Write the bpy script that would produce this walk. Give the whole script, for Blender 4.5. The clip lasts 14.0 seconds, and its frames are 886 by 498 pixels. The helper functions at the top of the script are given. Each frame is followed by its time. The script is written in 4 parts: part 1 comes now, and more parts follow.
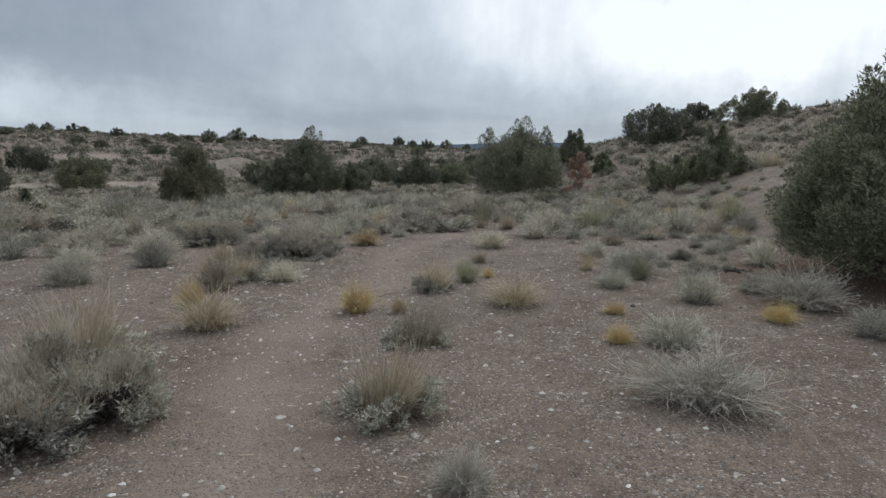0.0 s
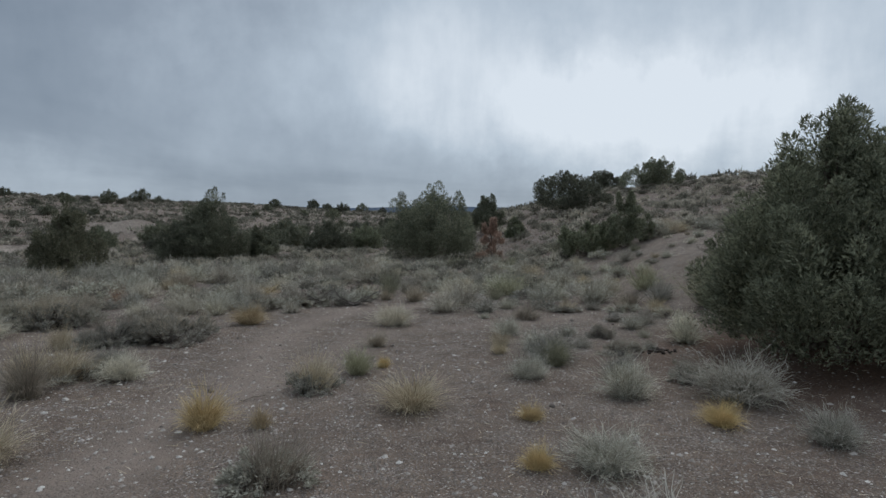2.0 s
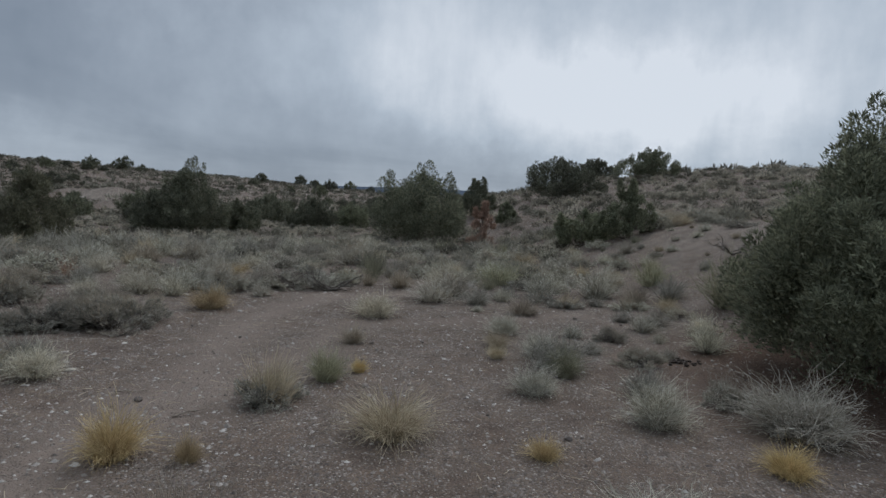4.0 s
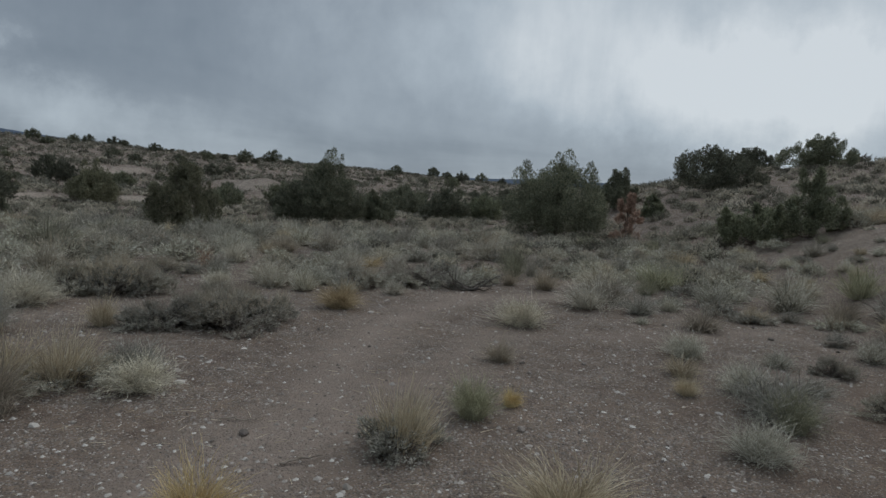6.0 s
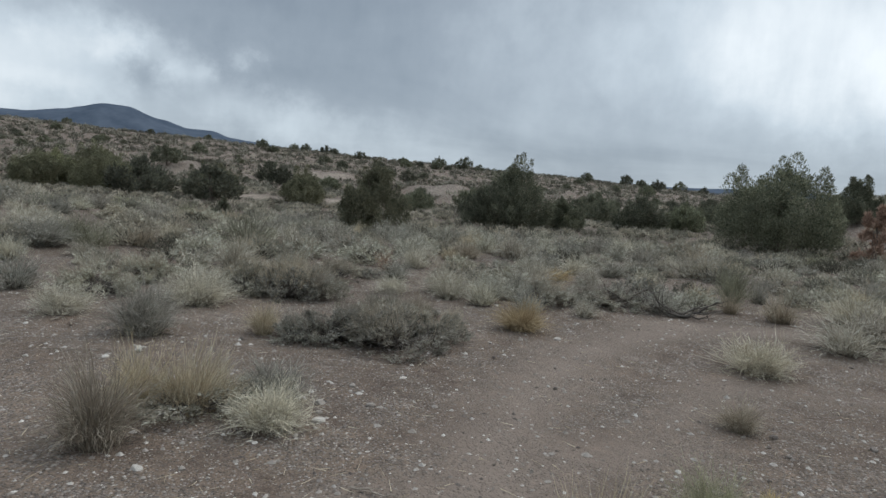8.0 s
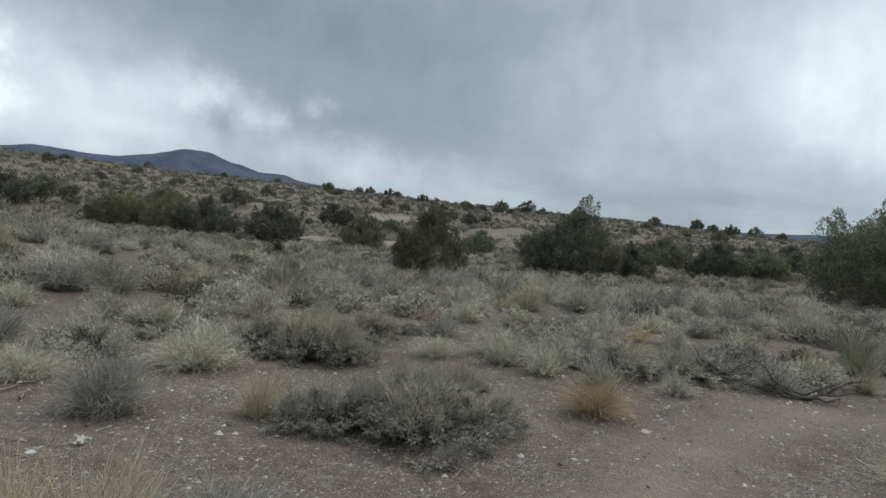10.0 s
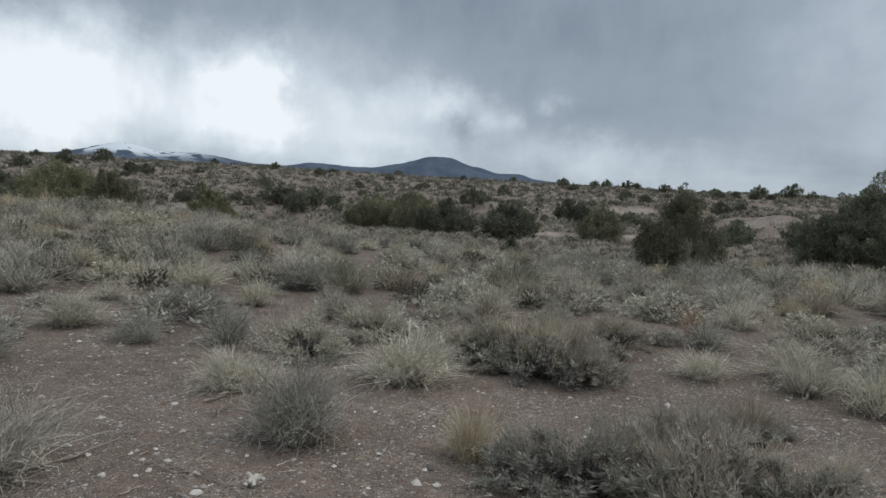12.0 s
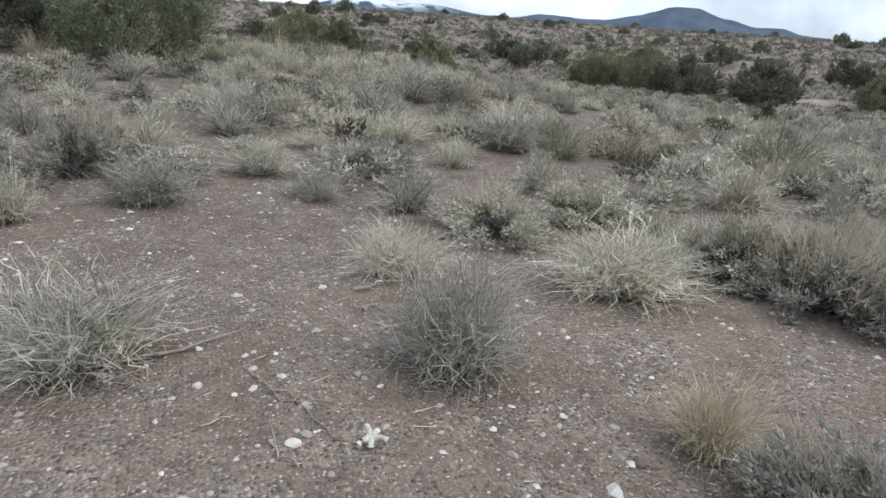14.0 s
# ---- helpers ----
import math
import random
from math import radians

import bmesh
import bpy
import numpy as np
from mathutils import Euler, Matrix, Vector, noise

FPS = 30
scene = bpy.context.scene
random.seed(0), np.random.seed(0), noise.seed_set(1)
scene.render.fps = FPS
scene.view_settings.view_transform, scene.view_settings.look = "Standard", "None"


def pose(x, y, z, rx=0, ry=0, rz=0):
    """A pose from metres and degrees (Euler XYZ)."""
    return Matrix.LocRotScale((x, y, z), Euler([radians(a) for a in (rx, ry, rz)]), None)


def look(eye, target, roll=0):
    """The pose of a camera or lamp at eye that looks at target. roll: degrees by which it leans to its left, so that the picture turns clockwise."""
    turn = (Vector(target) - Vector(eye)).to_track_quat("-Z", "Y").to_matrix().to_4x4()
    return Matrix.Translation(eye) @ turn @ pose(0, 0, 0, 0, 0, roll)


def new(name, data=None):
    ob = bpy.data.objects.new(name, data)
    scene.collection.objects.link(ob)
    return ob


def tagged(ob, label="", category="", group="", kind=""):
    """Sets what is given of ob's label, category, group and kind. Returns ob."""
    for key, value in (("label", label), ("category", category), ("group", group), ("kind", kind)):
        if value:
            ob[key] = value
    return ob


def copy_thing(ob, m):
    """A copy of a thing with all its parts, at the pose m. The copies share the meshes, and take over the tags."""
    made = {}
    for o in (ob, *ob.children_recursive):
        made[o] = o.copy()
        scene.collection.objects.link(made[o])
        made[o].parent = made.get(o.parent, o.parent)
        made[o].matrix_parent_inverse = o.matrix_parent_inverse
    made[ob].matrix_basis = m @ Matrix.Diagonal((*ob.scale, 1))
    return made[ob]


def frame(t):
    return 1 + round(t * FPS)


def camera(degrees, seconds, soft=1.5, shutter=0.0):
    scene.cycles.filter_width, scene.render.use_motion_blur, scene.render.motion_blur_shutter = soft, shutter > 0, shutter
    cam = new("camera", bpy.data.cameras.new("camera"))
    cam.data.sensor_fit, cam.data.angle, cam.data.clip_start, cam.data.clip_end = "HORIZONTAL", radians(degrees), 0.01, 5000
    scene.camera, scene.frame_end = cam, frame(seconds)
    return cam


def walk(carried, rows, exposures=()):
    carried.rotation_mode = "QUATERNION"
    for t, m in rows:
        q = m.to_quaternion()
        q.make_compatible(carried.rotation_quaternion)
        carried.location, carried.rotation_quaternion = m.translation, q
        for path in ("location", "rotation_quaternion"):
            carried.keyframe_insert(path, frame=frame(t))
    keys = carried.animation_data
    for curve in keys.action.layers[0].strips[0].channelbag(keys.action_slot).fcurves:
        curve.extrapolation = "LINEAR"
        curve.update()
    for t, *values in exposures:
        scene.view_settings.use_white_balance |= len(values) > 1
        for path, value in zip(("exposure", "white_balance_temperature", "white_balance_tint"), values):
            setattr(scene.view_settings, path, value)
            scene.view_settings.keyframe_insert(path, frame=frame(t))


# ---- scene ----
cam = camera(71.2, 14.0)
METRES, EYE, TILT, LEAN, TURN = 9.3, 1.5, 0.0, 0.0, 0.0
ROWS = [
    (0.0, 0.0, 0.0, 0.0, 0.02, -7.81, -0.12),
    (0.5, 0.0071, 0.0393, -0.0009, -7.7, -8.3, -0.22),
    (1.0, 0.0177, 0.0708, 0.0021, -10.04, -5.64, -0.61),
    (1.5, 0.0292, 0.0975, 0.0072, -6.98, -6.94, -2.11),
    (2.0, 0.0366, 0.1305, 0.0093, -7.62, -1.99, -0.38),
    (4.5, 0.0475, 0.2991, 0.0043, -8.3, -4.15, -3.77),
    (5.0, 0.0448, 0.334, 0.0027, -2.36, -4.71, -4.36),
    (5.5, 0.0399, 0.3603, 0.0048, -0.55, -1.78, -3.85),
    (6.0, 0.0279, 0.4062, 0.0022, 3.25, -4.95, -3.41),
    (6.5, 0.0286, 0.4429, 0.0012, 11.5, -3.94, -4.06),
    (7.0, 0.0203, 0.4733, -0.0013, 18.44, -5.4, -4.26),
    (9.5, -0.0322, 0.6559, -0.0064, 22.69, -4.51, -4.59),
    (10.0, -0.0459, 0.6902, -0.0043, 26.3, -1.91, -4.82),
    (10.5, -0.0634, 0.722, -0.0072, 26.0, -0.97, -4.4),
    (11.0, -0.0833, 0.7489, -0.0106, 28.08, -2.46, -4.3),
    (11.5, -0.1032, 0.7829, -0.013, 37.88, -0.29, -2.56),
    (12.0, -0.1241, 0.8056, -0.0155, 47.89, -3.58, -2.34),
    (12.5, -0.1535, 0.8278, -0.0176, 50.87, -2.94, -3.78),
    (13.0, -0.181, 0.857, -0.0228, 58.67, -8.84, -3.62),
    (13.5, -0.2064, 0.8795, -0.0218, 64.95, -12.28, -1.52),
    (14.0, -0.2377, 0.8935, -0.0274, 68.22, -17.49, -3.71),
]
walk(cam, [(t, pose(0, 0, EYE, TILT, LEAN, TURN) @ pose(METRES * x, METRES * y, METRES * z, 90 + pitch, roll, yaw)) for t, x, y, z, yaw, pitch, roll in ROWS],
     ((0.0, 0.24, 6350, 10), (0.5, 0.3, 6350, 10), (1.0, 0.52, 6300, 10), (1.5, 0.13, 6220, 10), (2.0, -0.14, 6080, 9), (4.5, -0.24, 6100, 11), (5.0, -0.2, 6100, 11), (5.5, -0.14, 6200, 8), (6.0, -0.36, 6230, 8),
      (6.5, -0.05, 6250, 7), (7.0, 0.1, 6300, 8), (9.5, 0.26, 6280, 7), (10.5, 0.14, 6280, 6), (11.5, 0.2, 6300, 8), (12.0, 0.12, 6330, 9), (12.5, 0.0, 6330, 7), (13.0, 0.28, 6330, 9), (13.5, 0.56, 6250, 9), (14.0, 0.87, 6150, 11)))


# ---- world and sun: a broken storm sky with bright gaps ----
def heading(az, el):
    """A direction from degrees clockwise of ahead (+y) and degrees above level."""
    a, e = radians(az), radians(el)
    return Vector((math.sin(a) * math.cos(e), math.cos(a) * math.cos(e), math.sin(e)))


def link(tree, a, b):
    tree.links.new(a, b)


def node(tree, kind, **settings):
    n = tree.nodes.new(kind)
    for key, value in settings.items():
        if key in n.inputs:
            n.inputs[key].default_value = value
    return n


def maths(tree, op, a, b=None, clamp=False):
    n = tree.nodes.new("ShaderNodeMath")
    n.operation, n.use_clamp = op, clamp
    for i, v in enumerate((a, b)):
        if v is None:
            continue
        if isinstance(v, (int, float)):
            n.inputs[i].default_value = v
        else:
            link(tree, v, n.inputs[i])
    return n.outputs[0]


def ramp(tree, value, stops):
    n = tree.nodes.new("ShaderNodeValToRGB")
    while len(n.color_ramp.elements) < len(stops):
        n.color_ramp.elements.new(0.5)
    for e, (p, c) in zip(n.color_ramp.elements, stops):
        e.position, e.color = p, (*c, 1)
    link(tree, value, n.inputs["Fac"])
    return n.outputs["Color"]


def mixed(tree, fac, a, b, blend="MIX"):
    n = tree.nodes.new("ShaderNodeMix")
    n.data_type, n.blend_type = "RGBA", blend
    for socket, v in ((n.inputs[0], fac), (n.inputs[6], a), (n.inputs[7], b)):
        if isinstance(v, (int, float)):
            socket.default_value = v
        elif isinstance(v, tuple):
            socket.default_value = (*v, 1)
        else:
            link(tree, v, socket)
    return n.outputs[2]


SUN_AZ, SUN_EL = 35.0, 48.0
SKY_POWER = 1.0


def build_world():
    world = bpy.data.worlds.new("storm_sky")
    scene.world = world
    world.use_nodes = True
    tree = world.node_tree
    tree.nodes.clear()
    out = tree.nodes.new("ShaderNodeOutputWorld")
    sky = tree.nodes.new("ShaderNodeTexSky")
    sky.sky_type, sky.sun_disc = "NISHITA", False
    sky.sun_elevation, sky.sun_rotation = radians(SUN_EL), radians(SUN_AZ)
    back = node(tree, "ShaderNodeBackground", Strength=0.07)
    link(tree, sky.outputs[0], back.inputs["Color"])
    coord = tree.nodes.new("ShaderNodeTexCoord")
    way = coord.outputs["Generated"]
    split = tree.nodes.new("ShaderNodeSeparateXYZ")
    link(tree, way, split.inputs[0])
    up = maths(tree, "ADD", maths(tree, "MAXIMUM", split.outputs[2], 0.0), 0.16)
    flat = tree.nodes.new("ShaderNodeCombineXYZ")
    link(tree, maths(tree, "DIVIDE", split.outputs[0], up), flat.inputs[0])
    link(tree, maths(tree, "DIVIDE", split.outputs[1], up), flat.inputs[1])
    # the cloud deck, seen from below
    deck = node(tree, "ShaderNodeTexNoise", Scale=0.55, Detail=7.0, Roughness=0.52, Distortion=0.4)
    link(tree, flat.outputs[0], deck.inputs["Vector"])
    wisps = node(tree, "ShaderNodeTexNoise", Scale=3.2, Detail=5.0, Roughness=0.6)
    squash = tree.nodes.new("ShaderNodeMapping")
    squash.inputs["Scale"].default_value = (1.0, 1.0, 0.75)
    link(tree, way, squash.inputs[0])
    link(tree, squash.outputs[0], wisps.inputs["Vector"])
    amount = maths(tree, "ADD", maths(tree, "MULTIPLY", maths(tree, "SUBTRACT", deck.outputs["Fac"], 0.5), 0.55), 0.425)
    amount = maths(tree, "ADD", amount, maths(tree, "MULTIPLY", maths(tree, "SUBTRACT", wisps.outputs["Fac"], 0.5), 0.55))
    # the way in degrees, ruffled a little so that no edge is smooth
    ruffle = node(tree, "ShaderNodeTexNoise", Scale=9.0, Detail=7.0, Roughness=0.62)
    link(tree, way, ruffle.inputs["Vector"])
    shift = tree.nodes.new("ShaderNodeSeparateColor")
    link(tree, ruffle.outputs["Color"], shift.inputs[0])
    az = maths(tree, "MULTIPLY", maths(tree, "ARCTAN2", split.outputs[0], split.outputs[1]), 57.29578)
    el = maths(tree, "MULTIPLY", maths(tree, "ARCSINE", split.outputs[2]), 57.29578)
    az = maths(tree, "ADD", az, maths(tree, "MULTIPLY", maths(tree, "SUBTRACT", shift.outputs[0], 0.5), 16.0))
    el = maths(tree, "ADD", el, maths(tree, "MULTIPLY", maths(tree, "SUBTRACT", shift.outputs[1], 0.5), 7.0))
    # rain hangs in upright streaks
    streak = node(tree, "ShaderNodeTexNoise", Scale=14.0, Detail=4.0, Roughness=0.6)
    upright = tree.nodes.new("ShaderNodeMapping")
    upright.inputs["Scale"].default_value = (1.0, 1.0, 0.12)
    link(tree, way, upright.inputs[0])
    link(tree, upright.outputs[0], streak.inputs["Vector"])
    # gaps where the cloud thins, and rain-dark stretches: degrees, half widths, gain
    for a0, e0, wide, tall, gain in ((-82, 8.5, 13, 5, 0.66), (-65, 9, 5, 4, 0.5), (-49.5, 9.8, 4, 1.8, 0.36), (-42, 8.4, 3.4, 2.0, 0.30), (-58, 7.5, 8, 3.5, 0.22), (-34, 4.5, 8, 1.8, 0.2),
                                     (25, 10, 15, 5, 0.5), (9, 15, 12, 7, 0.34), (40, 14, 18, 9, 0.35), (-11, 5, 13, 3.2, -0.08), (-29, 14, 16, 7, -0.2), (-5, 16, 16, 9, 0.12),
                                     (-62, 18.5, 30, 4.6, -0.30), (-46.5, 7.6, 2.2, 2.2, -0.12), (-52, 5.5, 6, 1.5, 0.14), (-36, 6, 5, 1.6, 0.1)):
        u = maths(tree, "DIVIDE", maths(tree, "SUBTRACT", az, float(a0)), float(wide))
        v = maths(tree, "DIVIDE", maths(tree, "SUBTRACT", el, float(e0)), float(tall))
        square = maths(tree, "ADD", maths(tree, "MULTIPLY", u, u), maths(tree, "MULTIPLY", v, v))
        bell = maths(tree, "EXPONENT", maths(tree, "MULTIPLY", maths(tree, "POWER", square, 1.35 if gain > 0.45 else 1.0), -1.0))
        torn = maths(tree, "ADD", maths(tree, "MULTIPLY", streak.outputs["Fac"], 1.0), 0.5)
        amount = maths(tree, "ADD", amount, maths(tree, "MULTIPLY", maths(tree, "MULTIPLY", bell, torn), gain))
    # higher cloud is thinner and lets more light through
    amount = maths(tree, "ADD", amount, maths(tree, "MULTIPLY", maths(tree, "MAXIMUM", maths(tree, "SUBTRACT", split.outputs[2], 0.35), 0.0), 0.55))
    tint = ramp(tree, amount, ((0.0, (0.172, 0.212, 0.262)), (0.35, (0.31, 0.355, 0.408)), (0.65, (0.54, 0.60, 0.655)), (1.0, (0.84, 0.875, 0.90))))
    cloud = node(tree, "ShaderNodeBackground", Strength=SKY_POWER)
    link(tree, tint, cloud.inputs["Color"])
    # an overcast sky is brightest overhead
    link(tree, maths(tree, "ADD", maths(tree, "MULTIPLY", maths(tree, "MAXIMUM", maths(tree, "SUBTRACT", split.outputs[2], 0.38), 0.0), 0.8), SKY_POWER), cloud.inputs["Strength"])
    cover = node(tree, "ShaderNodeMixShader", Fac=0.93)
    link(tree, back.outputs[0], cover.inputs[1])
    link(tree, cloud.outputs[0], cover.inputs[2])
    link(tree, cover.outputs[0], out.inputs["Surface"])


build_world()
sun = new("sun", bpy.data.lights.new("sun", "SUN"))
sun.data.energy, sun.data.angle, sun.data.color = 1.15, radians(30), (1.0, 0.94, 0.86)
sun.matrix_world = look(tuple(heading(SUN_AZ, SUN_EL) * 60), (0, 0, 0))


# ---- materials ----
def material(name, rough=0.9, specular=0.2):
    m = bpy.data.materials.new(name)
    m.use_nodes = True
    bsdf = m.node_tree.nodes["Principled BSDF"]
    bsdf.inputs["Roughness"].default_value = rough
    bsdf.inputs["Specular IOR Level"].default_value = specular
    return m, m.node_tree, bsdf


def bump(tree, bsdf, height, strength, distance):
    n = node(tree, "ShaderNodeBump", Strength=strength, Distance=distance)
    link(tree, height, n.inputs["Height"])
    link(tree, n.outputs[0], bsdf.inputs["Normal"])


def plant(name, low, mid, high, see_through=0.25, scale=2.5, vary=0.9, cast=None):
    """Leaves, stems or blades: each piece has its own shade, and each plant its own cast."""
    m, tree, bsdf = material(name, 0.85, 0.15)
    geo = tree.nodes.new("ShaderNodeNewGeometry")
    own = tree.nodes.new("ShaderNodeObjectInfo")
    each = ramp(tree, geo.outputs["Random Per Island"], ((0.0, low), (0.5, mid), (1.0, high)))
    if cast:
        other = maths(tree, "FRACT", maths(tree, "MULTIPLY", own.outputs["Random"], 7.31))
        each = mixed(tree, maths(tree, "MULTIPLY", maths(tree, "MULTIPLY", other, other), 0.75), each, mixed(tree, 0.5, each, cast))
    coord = tree.nodes.new("ShaderNodeTexCoord")
    patch = node(tree, "ShaderNodeTexNoise", Scale=scale, Detail=3.0)
    link(tree, coord.outputs["Object"], patch.inputs["Vector"])
    shade = node(tree, "ShaderNodeHueSaturation")
    link(tree, maths(tree, "ADD", maths(tree, "MULTIPLY", own.outputs["Random"], 0.014), 0.493), shade.inputs["Hue"])
    link(tree, maths(tree, "ADD", maths(tree, "MULTIPLY", own.outputs["Random"], 0.3), 0.85), shade.inputs["Saturation"])
    value = maths(tree, "ADD", maths(tree, "MULTIPLY", own.outputs["Random"], 0.55), maths(tree, "MULTIPLY", patch.outputs["Fac"], vary))
    link(tree, maths(tree, "ADD", value, 0.72 - 0.5 * vary), shade.inputs["Value"])
    link(tree, each, shade.inputs["Color"])
    link(tree, shade.outputs[0], bsdf.inputs["Base Color"])
    if see_through:
        out = tree.nodes["Material Output"]
        thin = tree.nodes.new("ShaderNodeBsdfTranslucent")
        link(tree, shade.outputs[0], thin.inputs["Color"])
        both = node(tree, "ShaderNodeMixShader", Fac=see_through)
        link(tree, bsdf.outputs[0], both.inputs[1])
        link(tree, thin.outputs[0], both.inputs[2])
        link(tree, both.outputs[0], out.inputs["Surface"])
    return m


SAGE = plant("sagebrush_leaf", (0.23, 0.216, 0.175), (0.385, 0.372, 0.31), (0.61, 0.595, 0.51), cast=(0.40, 0.345, 0.27))
SAGE_TWIG = plant("sagebrush_twig", (0.07, 0.06, 0.052), (0.12, 0.105, 0.092), (0.25, 0.225, 0.20), 0.0)
STALK = plant("dry_flower_stalk", (0.29, 0.245, 0.19), (0.44, 0.385, 0.305), (0.58, 0.53, 0.44), cast=(0.50, 0.40, 0.31))
RABBIT = plant("rabbitbrush_stem", (0.18, 0.17, 0.135), (0.43, 0.41, 0.34), (0.68, 0.655, 0.565), cast=(0.47, 0.395, 0.31))
STRAW = plant("bleached_grass", (0.29, 0.265, 0.21), (0.52, 0.48, 0.395), (0.70, 0.66, 0.565))
TAN = plant("tan_grass", (0.26, 0.215, 0.155), (0.43, 0.365, 0.27), (0.60, 0.53, 0.41))
GOLD = plant("golden_grass", (0.37, 0.275, 0.14), (0.55, 0.425, 0.225), (0.69, 0.56, 0.33))
GREEN = plant("green_stem", (0.19, 0.19, 0.125), (0.30, 0.29, 0.20), (0.43, 0.41, 0.30))
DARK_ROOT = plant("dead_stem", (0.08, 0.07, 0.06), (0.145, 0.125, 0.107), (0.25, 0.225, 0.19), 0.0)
JUNIPER = plant("juniper_leaf", (0.09, 0.097, 0.07), (0.17, 0.178, 0.126), (0.295, 0.298, 0.21), 0.35, 1.4, 1.2)
JUNIPER_OLIVE = plant("olive_juniper_leaf", (0.125, 0.127, 0.08), (0.235, 0.235, 0.147), (0.37, 0.36, 0.225), 0.35, 1.0, 1.2)
JUNIPER_FAR = plant("juniper_leaf_far", (0.10, 0.107, 0.078), (0.165, 0.17, 0.122), (0.24, 0.242, 0.172), 0.3, 0.4)
RUST = plant("dead_juniper_leaf", (0.22, 0.155, 0.125), (0.33, 0.235, 0.19), (0.44, 0.325, 0.27))
ORANGE = plant("rust_red_stem", (0.20, 0.11, 0.07), (0.29, 0.165, 0.105), (0.37, 0.225, 0.15))


def scrub_material(name, stops):
    """Growth of many shrubs in one mesh, each shrub with a tone of its own."""
    m, tree, bsdf = material(name, 0.88, 0.12)
    tone = tree.nodes.new("ShaderNodeAttribute")
    tone.attribute_name = "tone"
    geo = tree.nodes.new("ShaderNodeNewGeometry")
    own = maths(tree, "ADD", tone.outputs["Fac"], maths(tree, "MULTIPLY", maths(tree, "SUBTRACT", geo.outputs["Random Per Island"], 0.5), 0.28))
    colour = ramp(tree, own, stops)
    link(tree, colour, bsdf.inputs["Base Color"])
    thin = tree.nodes.new("ShaderNodeBsdfTranslucent")
    link(tree, colour, thin.inputs["Color"])
    both = node(tree, "ShaderNodeMixShader", Fac=0.2)
    link(tree, bsdf.outputs[0], both.inputs[1])
    link(tree, thin.outputs[0], both.inputs[2])
    link(tree, both.outputs[0], tree.nodes["Material Output"].inputs["Surface"])
    return m


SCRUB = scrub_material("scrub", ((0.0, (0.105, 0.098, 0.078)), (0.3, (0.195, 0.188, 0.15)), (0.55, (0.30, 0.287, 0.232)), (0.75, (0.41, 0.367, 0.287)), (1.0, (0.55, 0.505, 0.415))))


def bark_material():
    m, tree, bsdf = material("juniper_bark", 0.95)
    coord = tree.nodes.new("ShaderNodeTexCoord")
    fibre = node(tree, "ShaderNodeTexNoise", Scale=14.0, Detail=6.0)
    stretch = tree.nodes.new("ShaderNodeMapping")
    stretch.inputs["Scale"].default_value = (1, 1, 0.15)
    link(tree, coord.outputs["Object"], stretch.inputs[0])
    link(tree, stretch.outputs[0], fibre.inputs["Vector"])
    link(tree, ramp(tree, fibre.outputs["Fac"], ((0.3, (0.07, 0.055, 0.045)), (0.7, (0.20, 0.165, 0.14)))), bsdf.inputs["Base Color"])
    bump(tree, bsdf, fibre.outputs["Fac"], 0.8, 0.02)
    return m


def stone_material(name, low, mid, high):
    m, tree, bsdf = material(name, 0.85, 0.3)
    geo = tree.nodes.new("ShaderNodeNewGeometry")
    own = tree.nodes.new("ShaderNodeObjectInfo")
    coord = tree.nodes.new("ShaderNodeTexCoord")
    grain = node(tree, "ShaderNodeTexNoise", Scale=30.0, Detail=5.0)
    link(tree, coord.outputs["Object"], grain.inputs["Vector"])
    each = maths(tree, "FRACT", maths(tree, "ADD", geo.outputs["Random Per Island"], own.outputs["Random"]))
    colour = ramp(tree, each, ((0.0, low), (0.6, mid), (1.0, high)))
    dirt = ramp(tree, grain.outputs["Fac"], ((0.3, (0.62, 0.58, 0.54)), (0.65, (1, 1, 1))))
    link(tree, mixed(tree, 0.8, colour, dirt, "MULTIPLY"), bsdf.inputs["Base Color"])
    bump(tree, bsdf, grain.outputs["Fac"], 0.4, 0.01)
    return m


BARK = bark_material()
PALE_STONE = stone_material("pale_stone", (0.31, 0.28, 0.25), (0.47, 0.435, 0.40), (0.72, 0.69, 0.65))
GREY_STONE = stone_material("brown_grey_stone", (0.13, 0.11, 0.10), (0.22, 0.19, 0.17), (0.34, 0.30, 0.27))
BONE = stone_material("bleached_bone", (0.48, 0.455, 0.41), (0.55, 0.525, 0.475), (0.62, 0.595, 0.545))
DUNG = stone_material("dark_dung", (0.030, 0.022, 0.018), (0.045, 0.033, 0.026), (0.06, 0.045, 0.036))
WOOD = stone_material("weathered_wood", (0.24, 0.20, 0.165), (0.33, 0.285, 0.24), (0.42, 0.38, 0.33))


